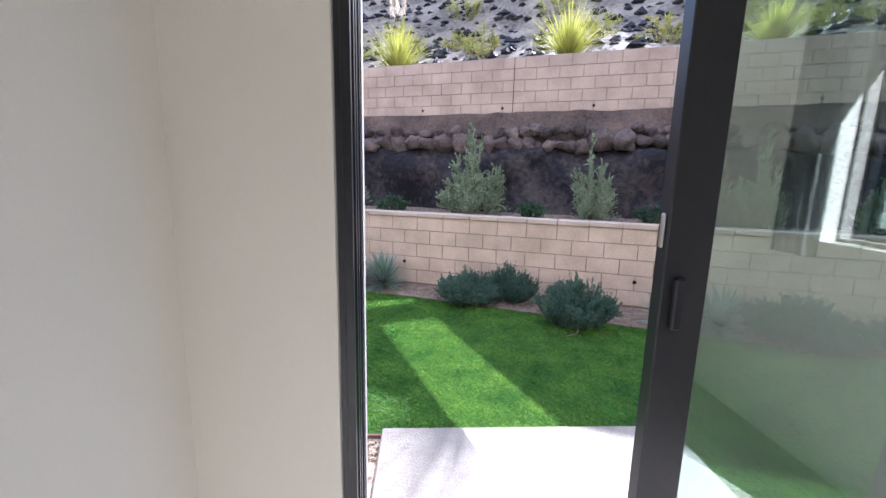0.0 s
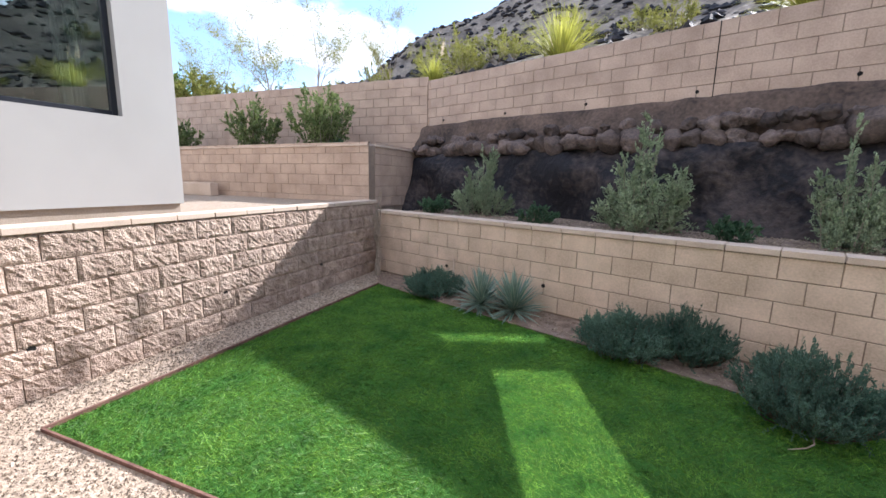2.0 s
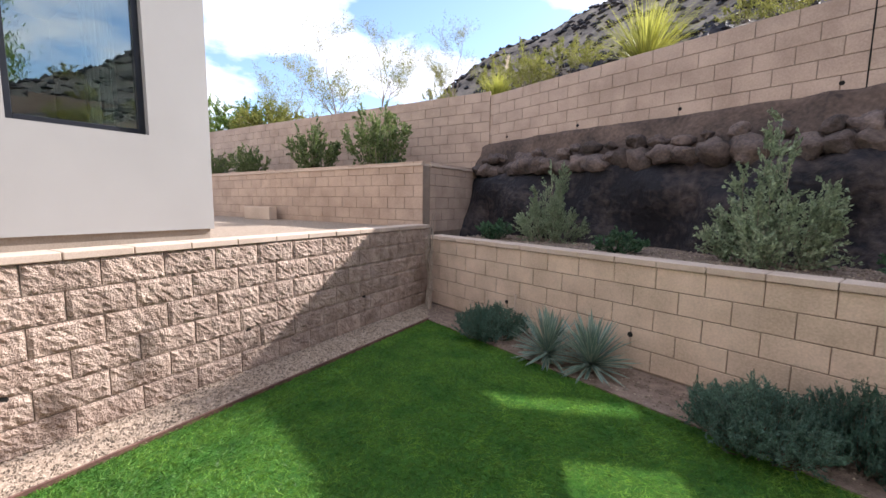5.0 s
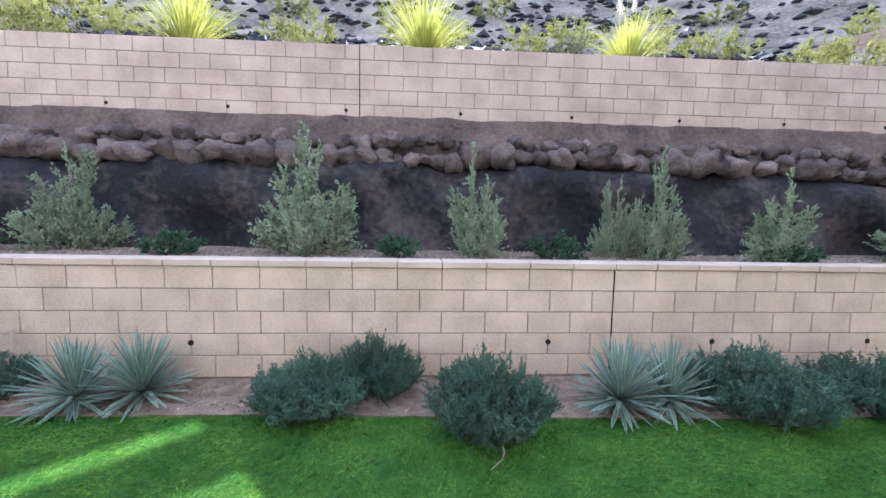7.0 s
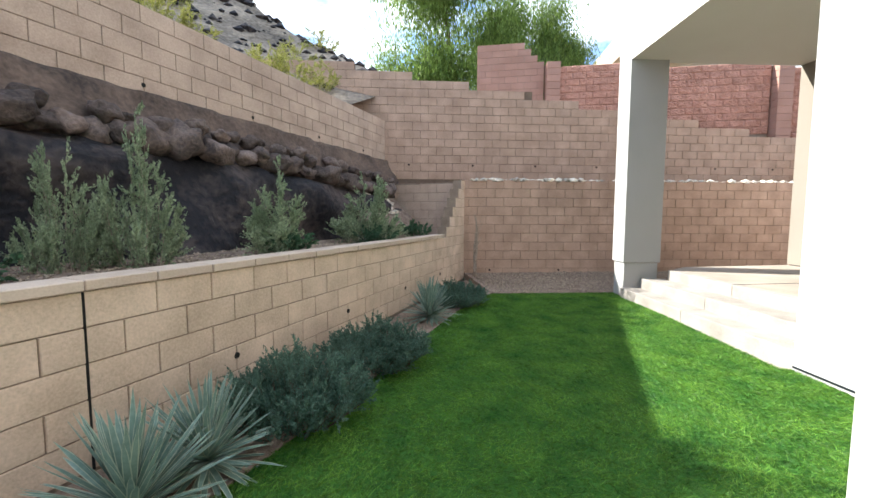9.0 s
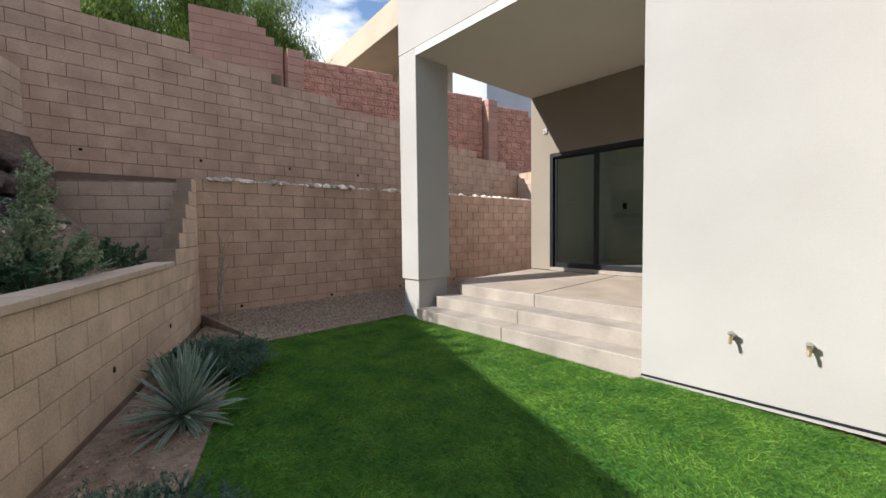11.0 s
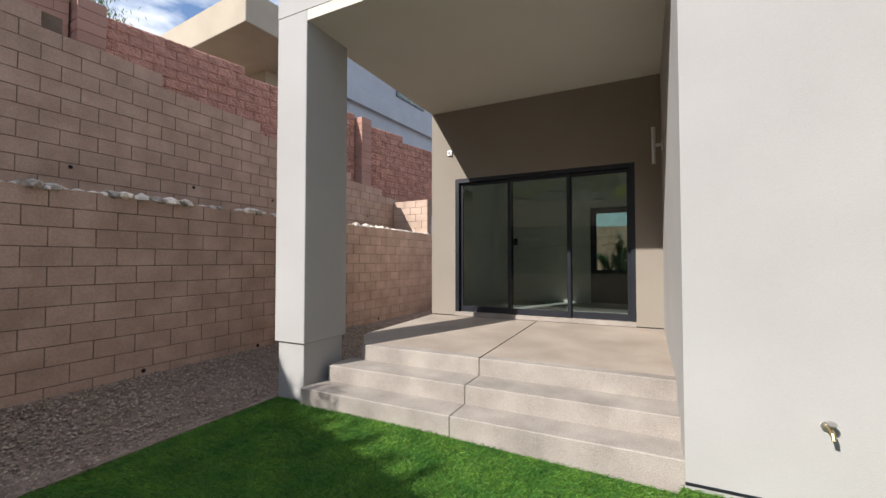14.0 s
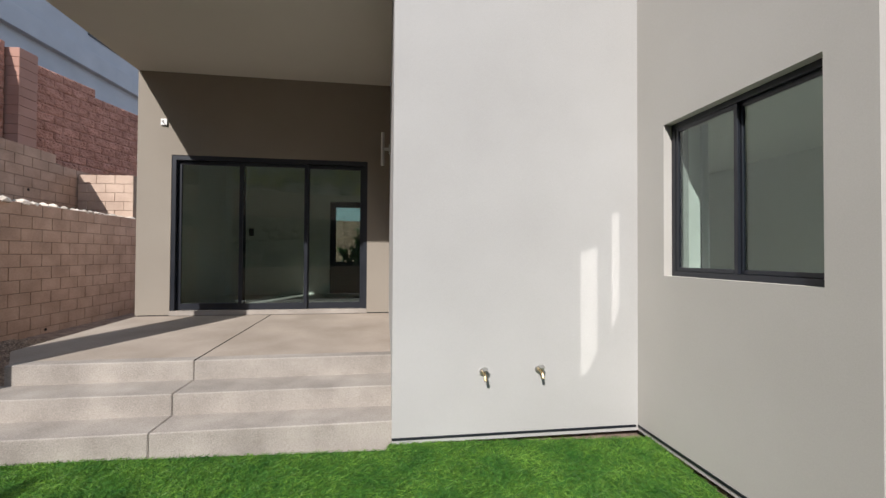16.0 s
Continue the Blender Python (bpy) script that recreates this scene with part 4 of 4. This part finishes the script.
far_house("house", "blue-grey stucco neighbour house behind the red wall", 24.0, 34, -44.0, -17.5, 3.0, 17.6, STUCCO_BLUE, 0.02, [(-27.4, -23.4, 14.9, 16.4)], ledge=(12.7, 13.8))


# ---- planting ----
def bush_meshes(seed, h, w, stems, twigs, leaves, ll, lw, material, upright=0.6, bare=0.1, taper=0.6, twig=0.2, rise=0.7, wood=WOOD, cone=0.0):
    """Stems with twigs, and the leaves that sit on them."""
    r = np.random.RandomState(seed)
    bm = bmesh.new()
    cen, alo = [], []
    for i in range(stems):
        a = r.uniform(0, 6.283)
        q = math.sqrt(r.uniform(0.0, 1.0))
        H = h * (1 - taper * q ** 1.3) * r.uniform(0.7, 1.0)
        tip = np.array((math.cos(a) * q * w, math.sin(a) * q * w, H))
        base = np.array((math.cos(a) * q * w * (0.15 + 0.45 * cone), math.sin(a) * q * w * (0.15 + 0.45 * cone), -0.02))
        bend = r.normal(0, 0.05 * h, 3) * np.array((1, 1, 0.2))
        f = lambda t: base + (tip - base) * np.array((t ** upright, t ** upright, t)) + bend * t * (1 - t) * 2
        pts = [f(t) for t in (0, 0.3, 0.6, 1.0)]
        rad = 0.004 + 0.004 * h
        tube(bm, [Vector(p) for p in pts], [rad, rad * 0.75, rad * 0.5, rad * 0.2], 4)
        for k in range(twigs):
            t = bare + (1 - bare) * r.uniform(0, 1) ** (0.8 + 0.35 * cone)
            p0 = f(t)
            out = np.array((p0[0], p0[1], 0.0))
            d = unit(out * 0.9 / max(w, 0.1) + r.normal(0, 0.5, 3) + np.array((0, 0, rise)))
            ln = twig * r.uniform(0.6, 1.3) * (1.15 + 0.25 * cone - (0.5 + 0.45 * cone) * t)
            m = max(2, leaves // (stems * twigs))
            tt = r.uniform(0.0, 1.05, m)[:, None]
            cen.append(p0 + d * ln * tt + r.normal(0, ll * 0.35, (m, 3)))
            alo.append(unit(d * 0.9 + r.normal(0, 0.6, (m, 3))) * (ll * r.uniform(0.6, 1.2, (m, 1))))
            if k % 3 == 0:
                tube(bm, [Vector(p0), Vector(p0 + d * ln)], [rad * 0.3, rad * 0.12], 3)
    cen, alo = np.concatenate(cen), np.concatenate(alo)
    cen[:, 2] = np.maximum(cen[:, 2], 0.015)
    return finish("branchwork", bm, wood), quads("foliage", cen, alo, rot(alo) * lw, material)


def bush(name, label, meshes, m, group="", category="shrub"):
    ob = thing(name, label, category, m, group)
    part("branchwork", meshes[0], None, ob)
    part("foliage", meshes[1], None, ob)
    return ob


def at(x, y, z, turn=0, k=1.0, kz=None):
    return Matrix.LocRotScale((x, y, z), Euler((0, 0, radians(turn))), (k, k, kz or k))


RANGERS = [bush_meshes(100 + k, 1.5, 0.62, 19, 32, 17000, 0.024, 0.010, RANGER, 0.9, 0.02, 0.82, 0.27, 1.0, cone=1.0) for k in range(3)]
for k, (s, d, v, sc, kz) in enumerate(((-1.9, 1.2, 0, 0.75, 0.95), (0.8, 1.02, 1, 0.92, 1.0), (2.63, 0.9, 2, 0.66, 0.84), (4.3, 1.02, 0, 0.40, 0.74), (4.72, 0.85, 1, 0.52, 0.88), (6.1, 0.7, 2, 0.62, 0.70), (8.1, 0.72, 0, 0.82, 0.86))):
    x, y = along(L0, s, d)
    bush("ranger_bush", "upright grey-green shrub with open branches in the raised bed", RANGERS[v], at(x, y, 1.055, 47 * k, sc, kz), "shrubs of the raised bed")
LOWS = [bush_meshes(120 + k, 0.34, 0.36, 22, 8, 2600, 0.024, 0.012, GREEN, 0.6, 0.1, 0.5, 0.10, 0.5) for k in range(2)]
for k, (s, d, sc) in enumerate(((-2.71, 0.85, 1.0), (-0.6, 0.8, 0.9), (1.77, 0.8, 0.85), (3.6, 0.85, 0.95), (6.05, 0.5, 0.85), (7.95, 0.5, 0.95), (9.9, 0.7, 1.05))):
    x, y = along(L0, s, d)
    bush("low_shrub", "low rounded deep green shrub in the raised bed", LOWS[k % 2], at(x, y, 1.055, 80 * k, sc), "low shrubs of the raised bed")
ROSE = [bush_meshes(140 + k, 0.48, 0.56, 150, 10, 50000, 0.015, 0.0040, ROSEMARY, 0.7, 0.10, 0.55, 0.17, 1.1, BARK, 0.5) for k in range(3)]
for k, (x, y, sc, kz, label) in enumerate(((-3.22, 5.72, 0.85, 0.85, "small rosemary mound beside the garden pipe"), (-0.66, 4.78, 0.85, 0.95, "dense dark green rosemary mound sprawling over the lawn"), (-0.12, 4.92, 0.72, 1.05, "dense dark green rosemary mound at the lawn edge"), (0.55, 4.12, 0.86, 1.15, "dense dark green rosemary mound spilling over the lawn"), (2.72, 3.66, 0.98, 1.1, "dense dark green rosemary mound at the lawn edge"), (3.82, 3.32, 0.95, 1.0, "dense dark green rosemary mound at the lawn edge"), (6.55, 2.55, 1.0, 0.9, "low rosemary mound in the corner bed"))):
    bush("rosemary_bush", label, ROSE[k % 3], at(x, y, 0.0, 63 * k, sc, kz), "rosemary along the lawn")


def blade_mesh(seed):
    """One stiff sword-shaped leaf, folded along its middle, with pale margins."""
    r = random.Random(seed)
    bm = bmesh.new()
    rows = []
    bend = r.uniform(0.3, 1.5)
    for i in range(6):
        t = i / 5
        wd = 0.022 * (1 - t) ** 0.6 * (0.7 + t * 0.9) + 0.0006
        z = -0.12 * t * t * bend
        rows.append([bm.verts.new((t, wd * q, z + abs(q) * wd * 0.4)) for q in (-1.0, -0.74, 0.0, 0.74, 1.0)])
    for a, b in zip(rows, rows[1:]):
        for j in range(4):
            f = bm.faces.new((a[j], b[j], b[j + 1], a[j + 1]))
            if j in (0, 3):
                f.material_index = 1
    me = finish("leaf", bm, AGAVE, True)
    me.materials.append(MARGIN)
    return me


BLADES = [blade_mesh(k) for k in range(5)]


def yucca(x, y, size, seed, label):
    r = random.Random(seed)
    ob = thing("yucca", label, "plant", pose(x, y, 0.0, 0, 0, r.uniform(0, 360)), "yuccas along the lawn")
    bm = bmesh.new()
    tube(bm, [Vector((0, 0, -0.02)), Vector((0, 0, 0.16 * size))], [0.05 * size, 0.04 * size], 7)
    part("stem", bm, WOOD, ob)
    for k in range(130):
        t = k / 129
        el = radians(-16 + 100 * t ** 0.92 + r.uniform(-9, 9))
        ln = size * r.uniform(0.82, 1.10) * (1.0 + 0.18 * t)
        part("leaf", r.choice(BLADES), None, ob, m=Matrix.Translation((0, 0, 0.16 * size + 0.10 * t * size)) @ Euler((r.uniform(-0.3, 0.3), -el, k * 2.39996 + r.uniform(-0.2, 0.2))).to_matrix().to_4x4() @ Matrix.Diagonal((ln, size * 2.3, size * (1.0 if t < 0.5 else 0.5), 1)))
    return ob


for k, (x, y, sz) in enumerate(((-2.38, 5.42, 0.40), (-1.92, 5.36, 0.42), (1.68, 4.02, 0.43), (2.10, 3.93, 0.40), (5.55, 2.92, 0.43))):
    yucca(x, y, sz, 50 + k, "blue-green yucca rosette with stiff pale-edged leaves")


def strips(name, base, dirs, length, width, droop, material, seg=5):
    """Many arching grass blades in one mesh."""
    n = len(base)
    side = unit(np.cross(dirs, np.array((0, 0, 1.0))) + 1e-4)
    v = np.empty((n, seg + 1, 2, 3))
    for i in range(seg + 1):
        t = i / seg
        c = base + dirs * (length * t)[:, None] - np.array((0, 0, 1.0)) * (droop * length * t * t)[:, None]
        wd = (width * (1 - t * 0.92))[:, None]
        v[:, i, 0], v[:, i, 1] = c - side * wd, c + side * wd
    f = []
    q = np.array([(2 * i, 2 * i + 1, 2 * i + 3, 2 * i + 2) for i in range(seg)])
    f = (q[None] + (np.arange(n) * 2 * (seg + 1))[:, None, None]).reshape(-1, 4)
    me = bpy.data.meshes.new(name)
    me.from_pydata(v.reshape(-1, 3).tolist(), [], f.tolist())
    me.materials.append(material)
    return me


def grass_meshes(seed, plumes=3):
    r = np.random.RandomState(seed)
    n = 800
    a, e = r.uniform(0, 6.283, n), np.radians(r.uniform(38, 88, n))
    d = np.column_stack((np.cos(a) * np.cos(e), np.sin(a) * np.cos(e), np.sin(e)))
    blades = strips("blades", d * np.array((0.10, 0.10, 0.0)), d, r.uniform(0.55, 1.05, n), np.full(n, 0.006), r.uniform(0.1, 0.5, n), STRAW)
    m = 260
    st = r.randint(0, plumes, m)
    pa, pe = r.uniform(0, 6.283, plumes), np.radians(r.uniform(68, 86, plumes))
    pd = np.column_stack((np.cos(pa) * np.cos(pe), np.sin(pa) * np.cos(pe), np.sin(pe)))
    t = r.uniform(0.85, 1.12, m)
    c = pd[st] * t[:, None] + r.normal(0, 0.022, (m, 3)) * (1.35 - t)[:, None] * 2
    al = unit(pd[st] + r.normal(0, 0.35, (m, 3))) * 0.035
    return blades, quads("plumes", c, al, rot(al) * 0.006, PLUME)


def hill_at(s, d):
    x, y = along(U0, s, d)
    return x, y, hill_z(x, y)


GRASS = [grass_meshes(200 + k) for k in range(2)]
for k, (s, d, sc) in enumerate(((-2.5, 0.6, 1.0), (1.05, 0.6, 0.95), (4.3, 0.6, 0.8), (-6.2, 1.0, 0.7))):
    x, y, z = hill_at(s, d)
    g = thing("fountain_grass", "yellow-green ornamental grass clump with pale seed plumes", "grass", at(x, y, z - 0.04, 90 * k, sc * 1.3, sc * 1.35), "grass clumps on the hillside")
    part("blade_tuft", GRASS[k % 2][0], None, g)
    part("plume_head", GRASS[k % 2][1], None, g)
SCRUB = [bush_meshes(220 + k, 1.1, 0.75, 18, 14, 3600, 0.030, 0.010, YELLOW, 0.6, 0.15, 0.6, 0.25, 0.7) for k in range(3)]
rnd = random.Random(77)
for k, (s, d, sc) in enumerate(((-0.9, 1.7, 0.7), (-1.7, 2.4, 0.6), (2.7, 1.5, 0.65), (4.9, 2.0, 0.62), (5.7, 2.1, 0.66), (6.4, 2.0, 0.66), (7.1, 2.0, 0.66), (7.8, 1.0, 0.7), (8.7, 1.2, 0.85), (9.5, 1.0, 0.7), (-5.4, 2.6, 1.0), (-6.4, 2.3, 0.8), (-4.6, 2.2, 0.7), (-7.4, 3.2, 1.1), (-6.0, 2.0, 0.8), (-9.0, 3.6, 1.0), (1.6, 2.6, 0.6), (10.4, 2.4, 0.7), (-3.9, 3.9, 0.9), (4.2, 3.4, 1.0), (12.2, 3.0, 0.8), (-10.5, 2.6, 0.9), (-2.6, 6.0, 0.9), (0.4, 5.2, 0.8), (3.0, 6.5, 0.9), (7.0, 5.0, 0.9), (9.6, 5.8, 0.8))):
    x, y, z = hill_at(s, d)
    bush("hill_scrub", "dry yellow-green desert scrub on the hillside", SCRUB[k % 3], at(x, y, z - 0.05, 37 * k, sc, sc * rnd.uniform(0.85, 1.15)), "scrub on the hillside")
pebbles("hill_rocks", [along(U0, -17, 0.9), along(U0, 16, 0.9), along(U0, 16, 16), along(U0, -17, 16)], 5600, 0.05, 0.24, lambda x, y: np.array([hill_z(a, b) for a, b in zip(x, y)]), BASALT, "scattered dark volcanic rocks on the hillside")

TERR = [bush_meshes(240 + k, 1.05, 0.55, 30, 16, 9000, 0.028, 0.012, OLIVE, 0.6, 0.08, 0.45, 0.2, 0.8) for k in range(2)]
for k, (x, y, sc, kz) in enumerate(((-12.0, 7.8, 0.9, 1.0), (-9.25, 7.85, 1.05, 1.4), (-7.1, 7.85, 1.2, 1.5), (-14.0, 7.8, 0.9, 1.0))):
    bush("planter_shrub", "rounded green shrub in the raised planter", TERR[k % 2], at(x, y, 2.2, 77 * k, sc, kz), "shrubs of the raised planter")
bush("planter_shrub", "small bright green shrub in the raised planter", LOWS[0], at(-6.4, 7.5, 2.2, 30, 0.75), "shrubs of the raised planter")


def tree_meshes(seed, h, spread, levels, material, leaves, ll, lw, droop, trunk_r, wood=BARK, loose=0.20):
    r = random.Random(seed)
    nr = np.random.RandomState(seed)
    trunk, limbs = bmesh.new(), bmesh.new()
    tips = []

    def grow(bm, p, d, ln, rad, level):
        pts, rr = [p], [rad]
        q = p
        for k in range(3):
            d = (d + Vector((r.gauss(0, 0.14), r.gauss(0, 0.14), r.gauss(0.03, 0.08) - droop * level * 0.05))).normalized()
            q = q + d * ln / 3
            pts.append(q)
            rr.append(rad * (1 - 0.14 * (k + 1)))
        tube(bm, pts, rr, 6 if level < 2 else 3)
        if level >= levels - 1:
            tips.extend(pts[1:])
        if level < levels:
            for k in range(r.randint(3, 4)):
                a = r.uniform(0, 6.283)
                side = Vector((math.cos(a), math.sin(a), 0)) * spread
                grow(limbs, pts[r.randint(1, 3)], (d + side + Vector((0, 0, 0.25))).normalized(), ln * r.uniform(0.6, 0.8), rr[-1] * 0.75, level + 1)

    grow(trunk, Vector((0, 0, -0.1)), Vector((0, 0, 1)), h * 0.36, trunk_r, 0)
    out = [finish("trunk", trunk, wood), finish("limb_frame", limbs, wood)]
    if leaves:
        t = np.array([tuple(v) for v in tips])
        i = nr.randint(0, len(t), leaves)
        drop = nr.uniform(0, 1, leaves) ** 1.5
        c = t[i] + nr.normal(0, loose, (leaves, 3)) - np.array((0, 0, 1.0)) * (drop * droop)[:, None]
        al = unit(np.column_stack((nr.normal(0, 0.5, leaves), nr.normal(0, 0.5, leaves), -0.2 - droop * np.ones(leaves)))) * ll
        out.append(quads("crown", c, al, rot(al) * lw, material))
    return out


def tree(name, label, meshes, m, group=""):
    ob = thing(name, label, "tree", m, group)
    for me in meshes:
        part(me.name.split(".")[0], me, None, ob)
    return ob


BIG = tree_meshes(9, 6.2, 0.75, 4, WILLOW, 70000, 0.066, 0.013, 0.9, 0.16, BARK, 0.27)
tree("willow_tree", "large fresh green tree with drooping foliage behind the red wall", BIG, at(21.5, 2.3, 4.4, 20, 2.0))
tree("willow_tree", "large fresh green tree with drooping foliage behind the red wall", BIG, at(23.0, -0.6, 4.6, 150, 1.55))
DESERT = [bush_meshes(260 + k, 1.1, 0.85, 26, 16, 9000, 0.034, 0.011, YELLOW if k else WILLOW, 0.6, 0.1, 0.45, 0.3, 0.7) for k in range(2)]
BARE = tree_meshes(14, 4.0, 0.75, 5, YELLOW, 6000, 0.03, 0.008, 0.03, 0.038, WOOD, 0.05)
for x, y, k, t in ((-13.2, 11.8, 1.3, 0), (-8.2, 12.4, 0.8, 70), (-16.4, 12.5, 1.2, 140), (-11.4, 12.6, 1.05, 230)):
    tree("bare_tree", "nearly leafless pale desert tree behind the boundary wall", BARE, at(x, y, hill_z(x, y) - 0.3, t, k), "bare trees behind the wall")
for k, (x, y, sc) in enumerate(((-18.2, 12.0, 2.3), (-16.0, 11.0, 1.7), (-20.5, 11.5, 2.5), (-13.8, 10.8, 1.2), (-11.6, 11.0, 0.9), (-9.4, 11.2, 0.7))):
    bush("desert_shrub", "yellow-green desert shrub behind the boundary wall", DESERT[k % 2], at(x, y, hill_z(x, y) - 0.1, 50 * k, sc), "shrubs behind the wall")


# ---- small things ----
def dry_vine(x, y, z, h, seed, label):
    r = random.Random(seed)
    ob = thing("dry_vine", label, "plant", pose(x, y, z))
    for k in range(14):
        bm = bmesh.new()
        a = r.uniform(0, 6.283)
        p = Vector((math.cos(a) * 0.05, math.sin(a) * 0.05, -0.03))
        pts = [p]
        hh = h * r.uniform(0.6, 1.0)
        for i in range(6):
            g = 0.05 * math.sin(i * 0.9 + a) + (0.10 * (i / 5) ** 3)
            pts.append(Vector((math.cos(a + i * 0.25) * g + r.gauss(0, 0.012), math.sin(a + i * 0.25) * g + r.gauss(0, 0.012), hh * (i + 1) / 6)))
        tube(bm, pts, [0.018, 0.017, 0.015, 0.012, 0.009, 0.006, 0.003], 5)
        part("cane", bm, WOOD, ob)
    return ob


dry_vine(-4.58, 6.28, 0.0, 1.55, 3, "bundle of bare dry vine canes tied in the wall corner")
dry_vine(8.95, 2.15, 0.1, 1.45, 6, "bundle of bare dry vine canes against the brown wall")

pipe = thing("garden_pipe", "short capped tan irrigation pipe standing at the wall", "pipe", pose(-3.02, 5.98, 0.0))
bm = bmesh.new()
tube(bm, [Vector((0, 0, -0.02)), Vector((0, 0, 0.46))], [0.013, 0.013], 10)
part("riser", bm, CAP, pipe)
bm = bmesh.new()
tube(bm, [Vector((0, 0, 0.46)), Vector((0, 0, 0.51))], [0.019, 0.019], 10)
part("pipe_cap", bm, CAP, pipe)


def flagstone(pts, label):
    bm = prism(pts, -0.02, 0.035)
    bmesh.ops.bevel(bm, geom=[e for e in bm.edges if all(v.co.z > 0 for v in e.verts)], offset=0.008, segments=1, affect="EDGES")
    return tagged(part("flagstone", bm, FLAG), label, "paving stone", "stepping stones in the gravel")


flagstone([(-4.17, 0.93), (-3.60, 0.96), (-3.55, 1.34), (-4.17, 1.30)], "tan and grey rectangular flagstone in the gravel")
flagstone([(-4.16, 0.50), (-3.58, 0.53), (-3.60, 0.92), (-4.15, 0.90)], "pinkish rectangular flagstone in the gravel")
loose = thing("loose_block", "single pale concrete block lying on the gravel pad", "block", pose(-9.6, 6.7, 1.2, 0, 0, 4))
part("block_body", boxes((-0.55, 0.35, -0.1, 0.1, 0.0, 0.28), bevel=0.01), CAP, loose)

# added lamps standing in for sunlight that the garden door and window panes reflect
def glint(name, centre, way, width, height, watts):
    lamp = new(name, bpy.data.lights.new(name, "AREA"))
    lamp.data.shape, lamp.data.size, lamp.data.size_y = "RECTANGLE", width, height
    lamp.data.energy, lamp.data.spread, lamp.data.color = watts, radians(1.5), (1.0, 0.95, 0.87)
    lamp.matrix_world = look(Vector(centre), Vector(centre) + Vector(way))
    return lamp


DW = Vector((-0.47, 1.0, -0.757)).normalized()
glint("door_glint", HOUSE @ Vector((0.28, 1.02, 1.42)) + DW * 0.75, DW, 0.67, 1.75, 3.6)
# added lamp for the thin light strip on the lawn; its pane is made up
glint("transom_glint", HOUSE @ Vector((-0.28, GY + 0.04, 2.80)) + DW * 0.1, DW, 1.6, 0.10, 0.65)
WG = HOUSE.to_3x3() @ Vector((0.425, -0.97, -0.757))
glint("window_glint", HOUSE @ Vector((1.83, 0.21, 1.76)), WG, 0.14, 0.86, 0.22)
glint("window_glint", HOUSE @ Vector((1.86, -0.42, 1.63)), WG, 0.065, 0.78, 0.09)


def twig(x, y, z, ln, turn, label):
    bm = bmesh.new()
    a = radians(turn)
    d = Vector((math.cos(a), math.sin(a), 0))
    e = Vector((-d.y, d.x, 0))
    tube(bm, [Vector((x, y, z)) + d * ln * t + e * 0.12 * ln * math.sin(t * 4) for t in (0, 0.3, 0.6, 1.0)], [0.006, 0.006, 0.005, 0.003], 5)
    return tagged(part("twig", bm, WOOD), label, "twig")


twig(0.52, 3.86, 0.03, 0.30, 235, "bare pale twig lying on the lawn")
twig(*along(L0, 0.35, 0.55), 1.08, 0.28, 10, "pale dry twig lying on the mulch")
twig(*along(L0, 6.2, 0.6), 1.08, 0.42, -40, "pale dry twig lying on the mulch")
# shrub added to the made-up backdrop behind the front door pane
bush("courtyard_shrub", "leafy green shrub added to the backdrop beyond the front door", TERR[0], at(5.2, -9.6, 0.57, 0, 1.4, 1.9))
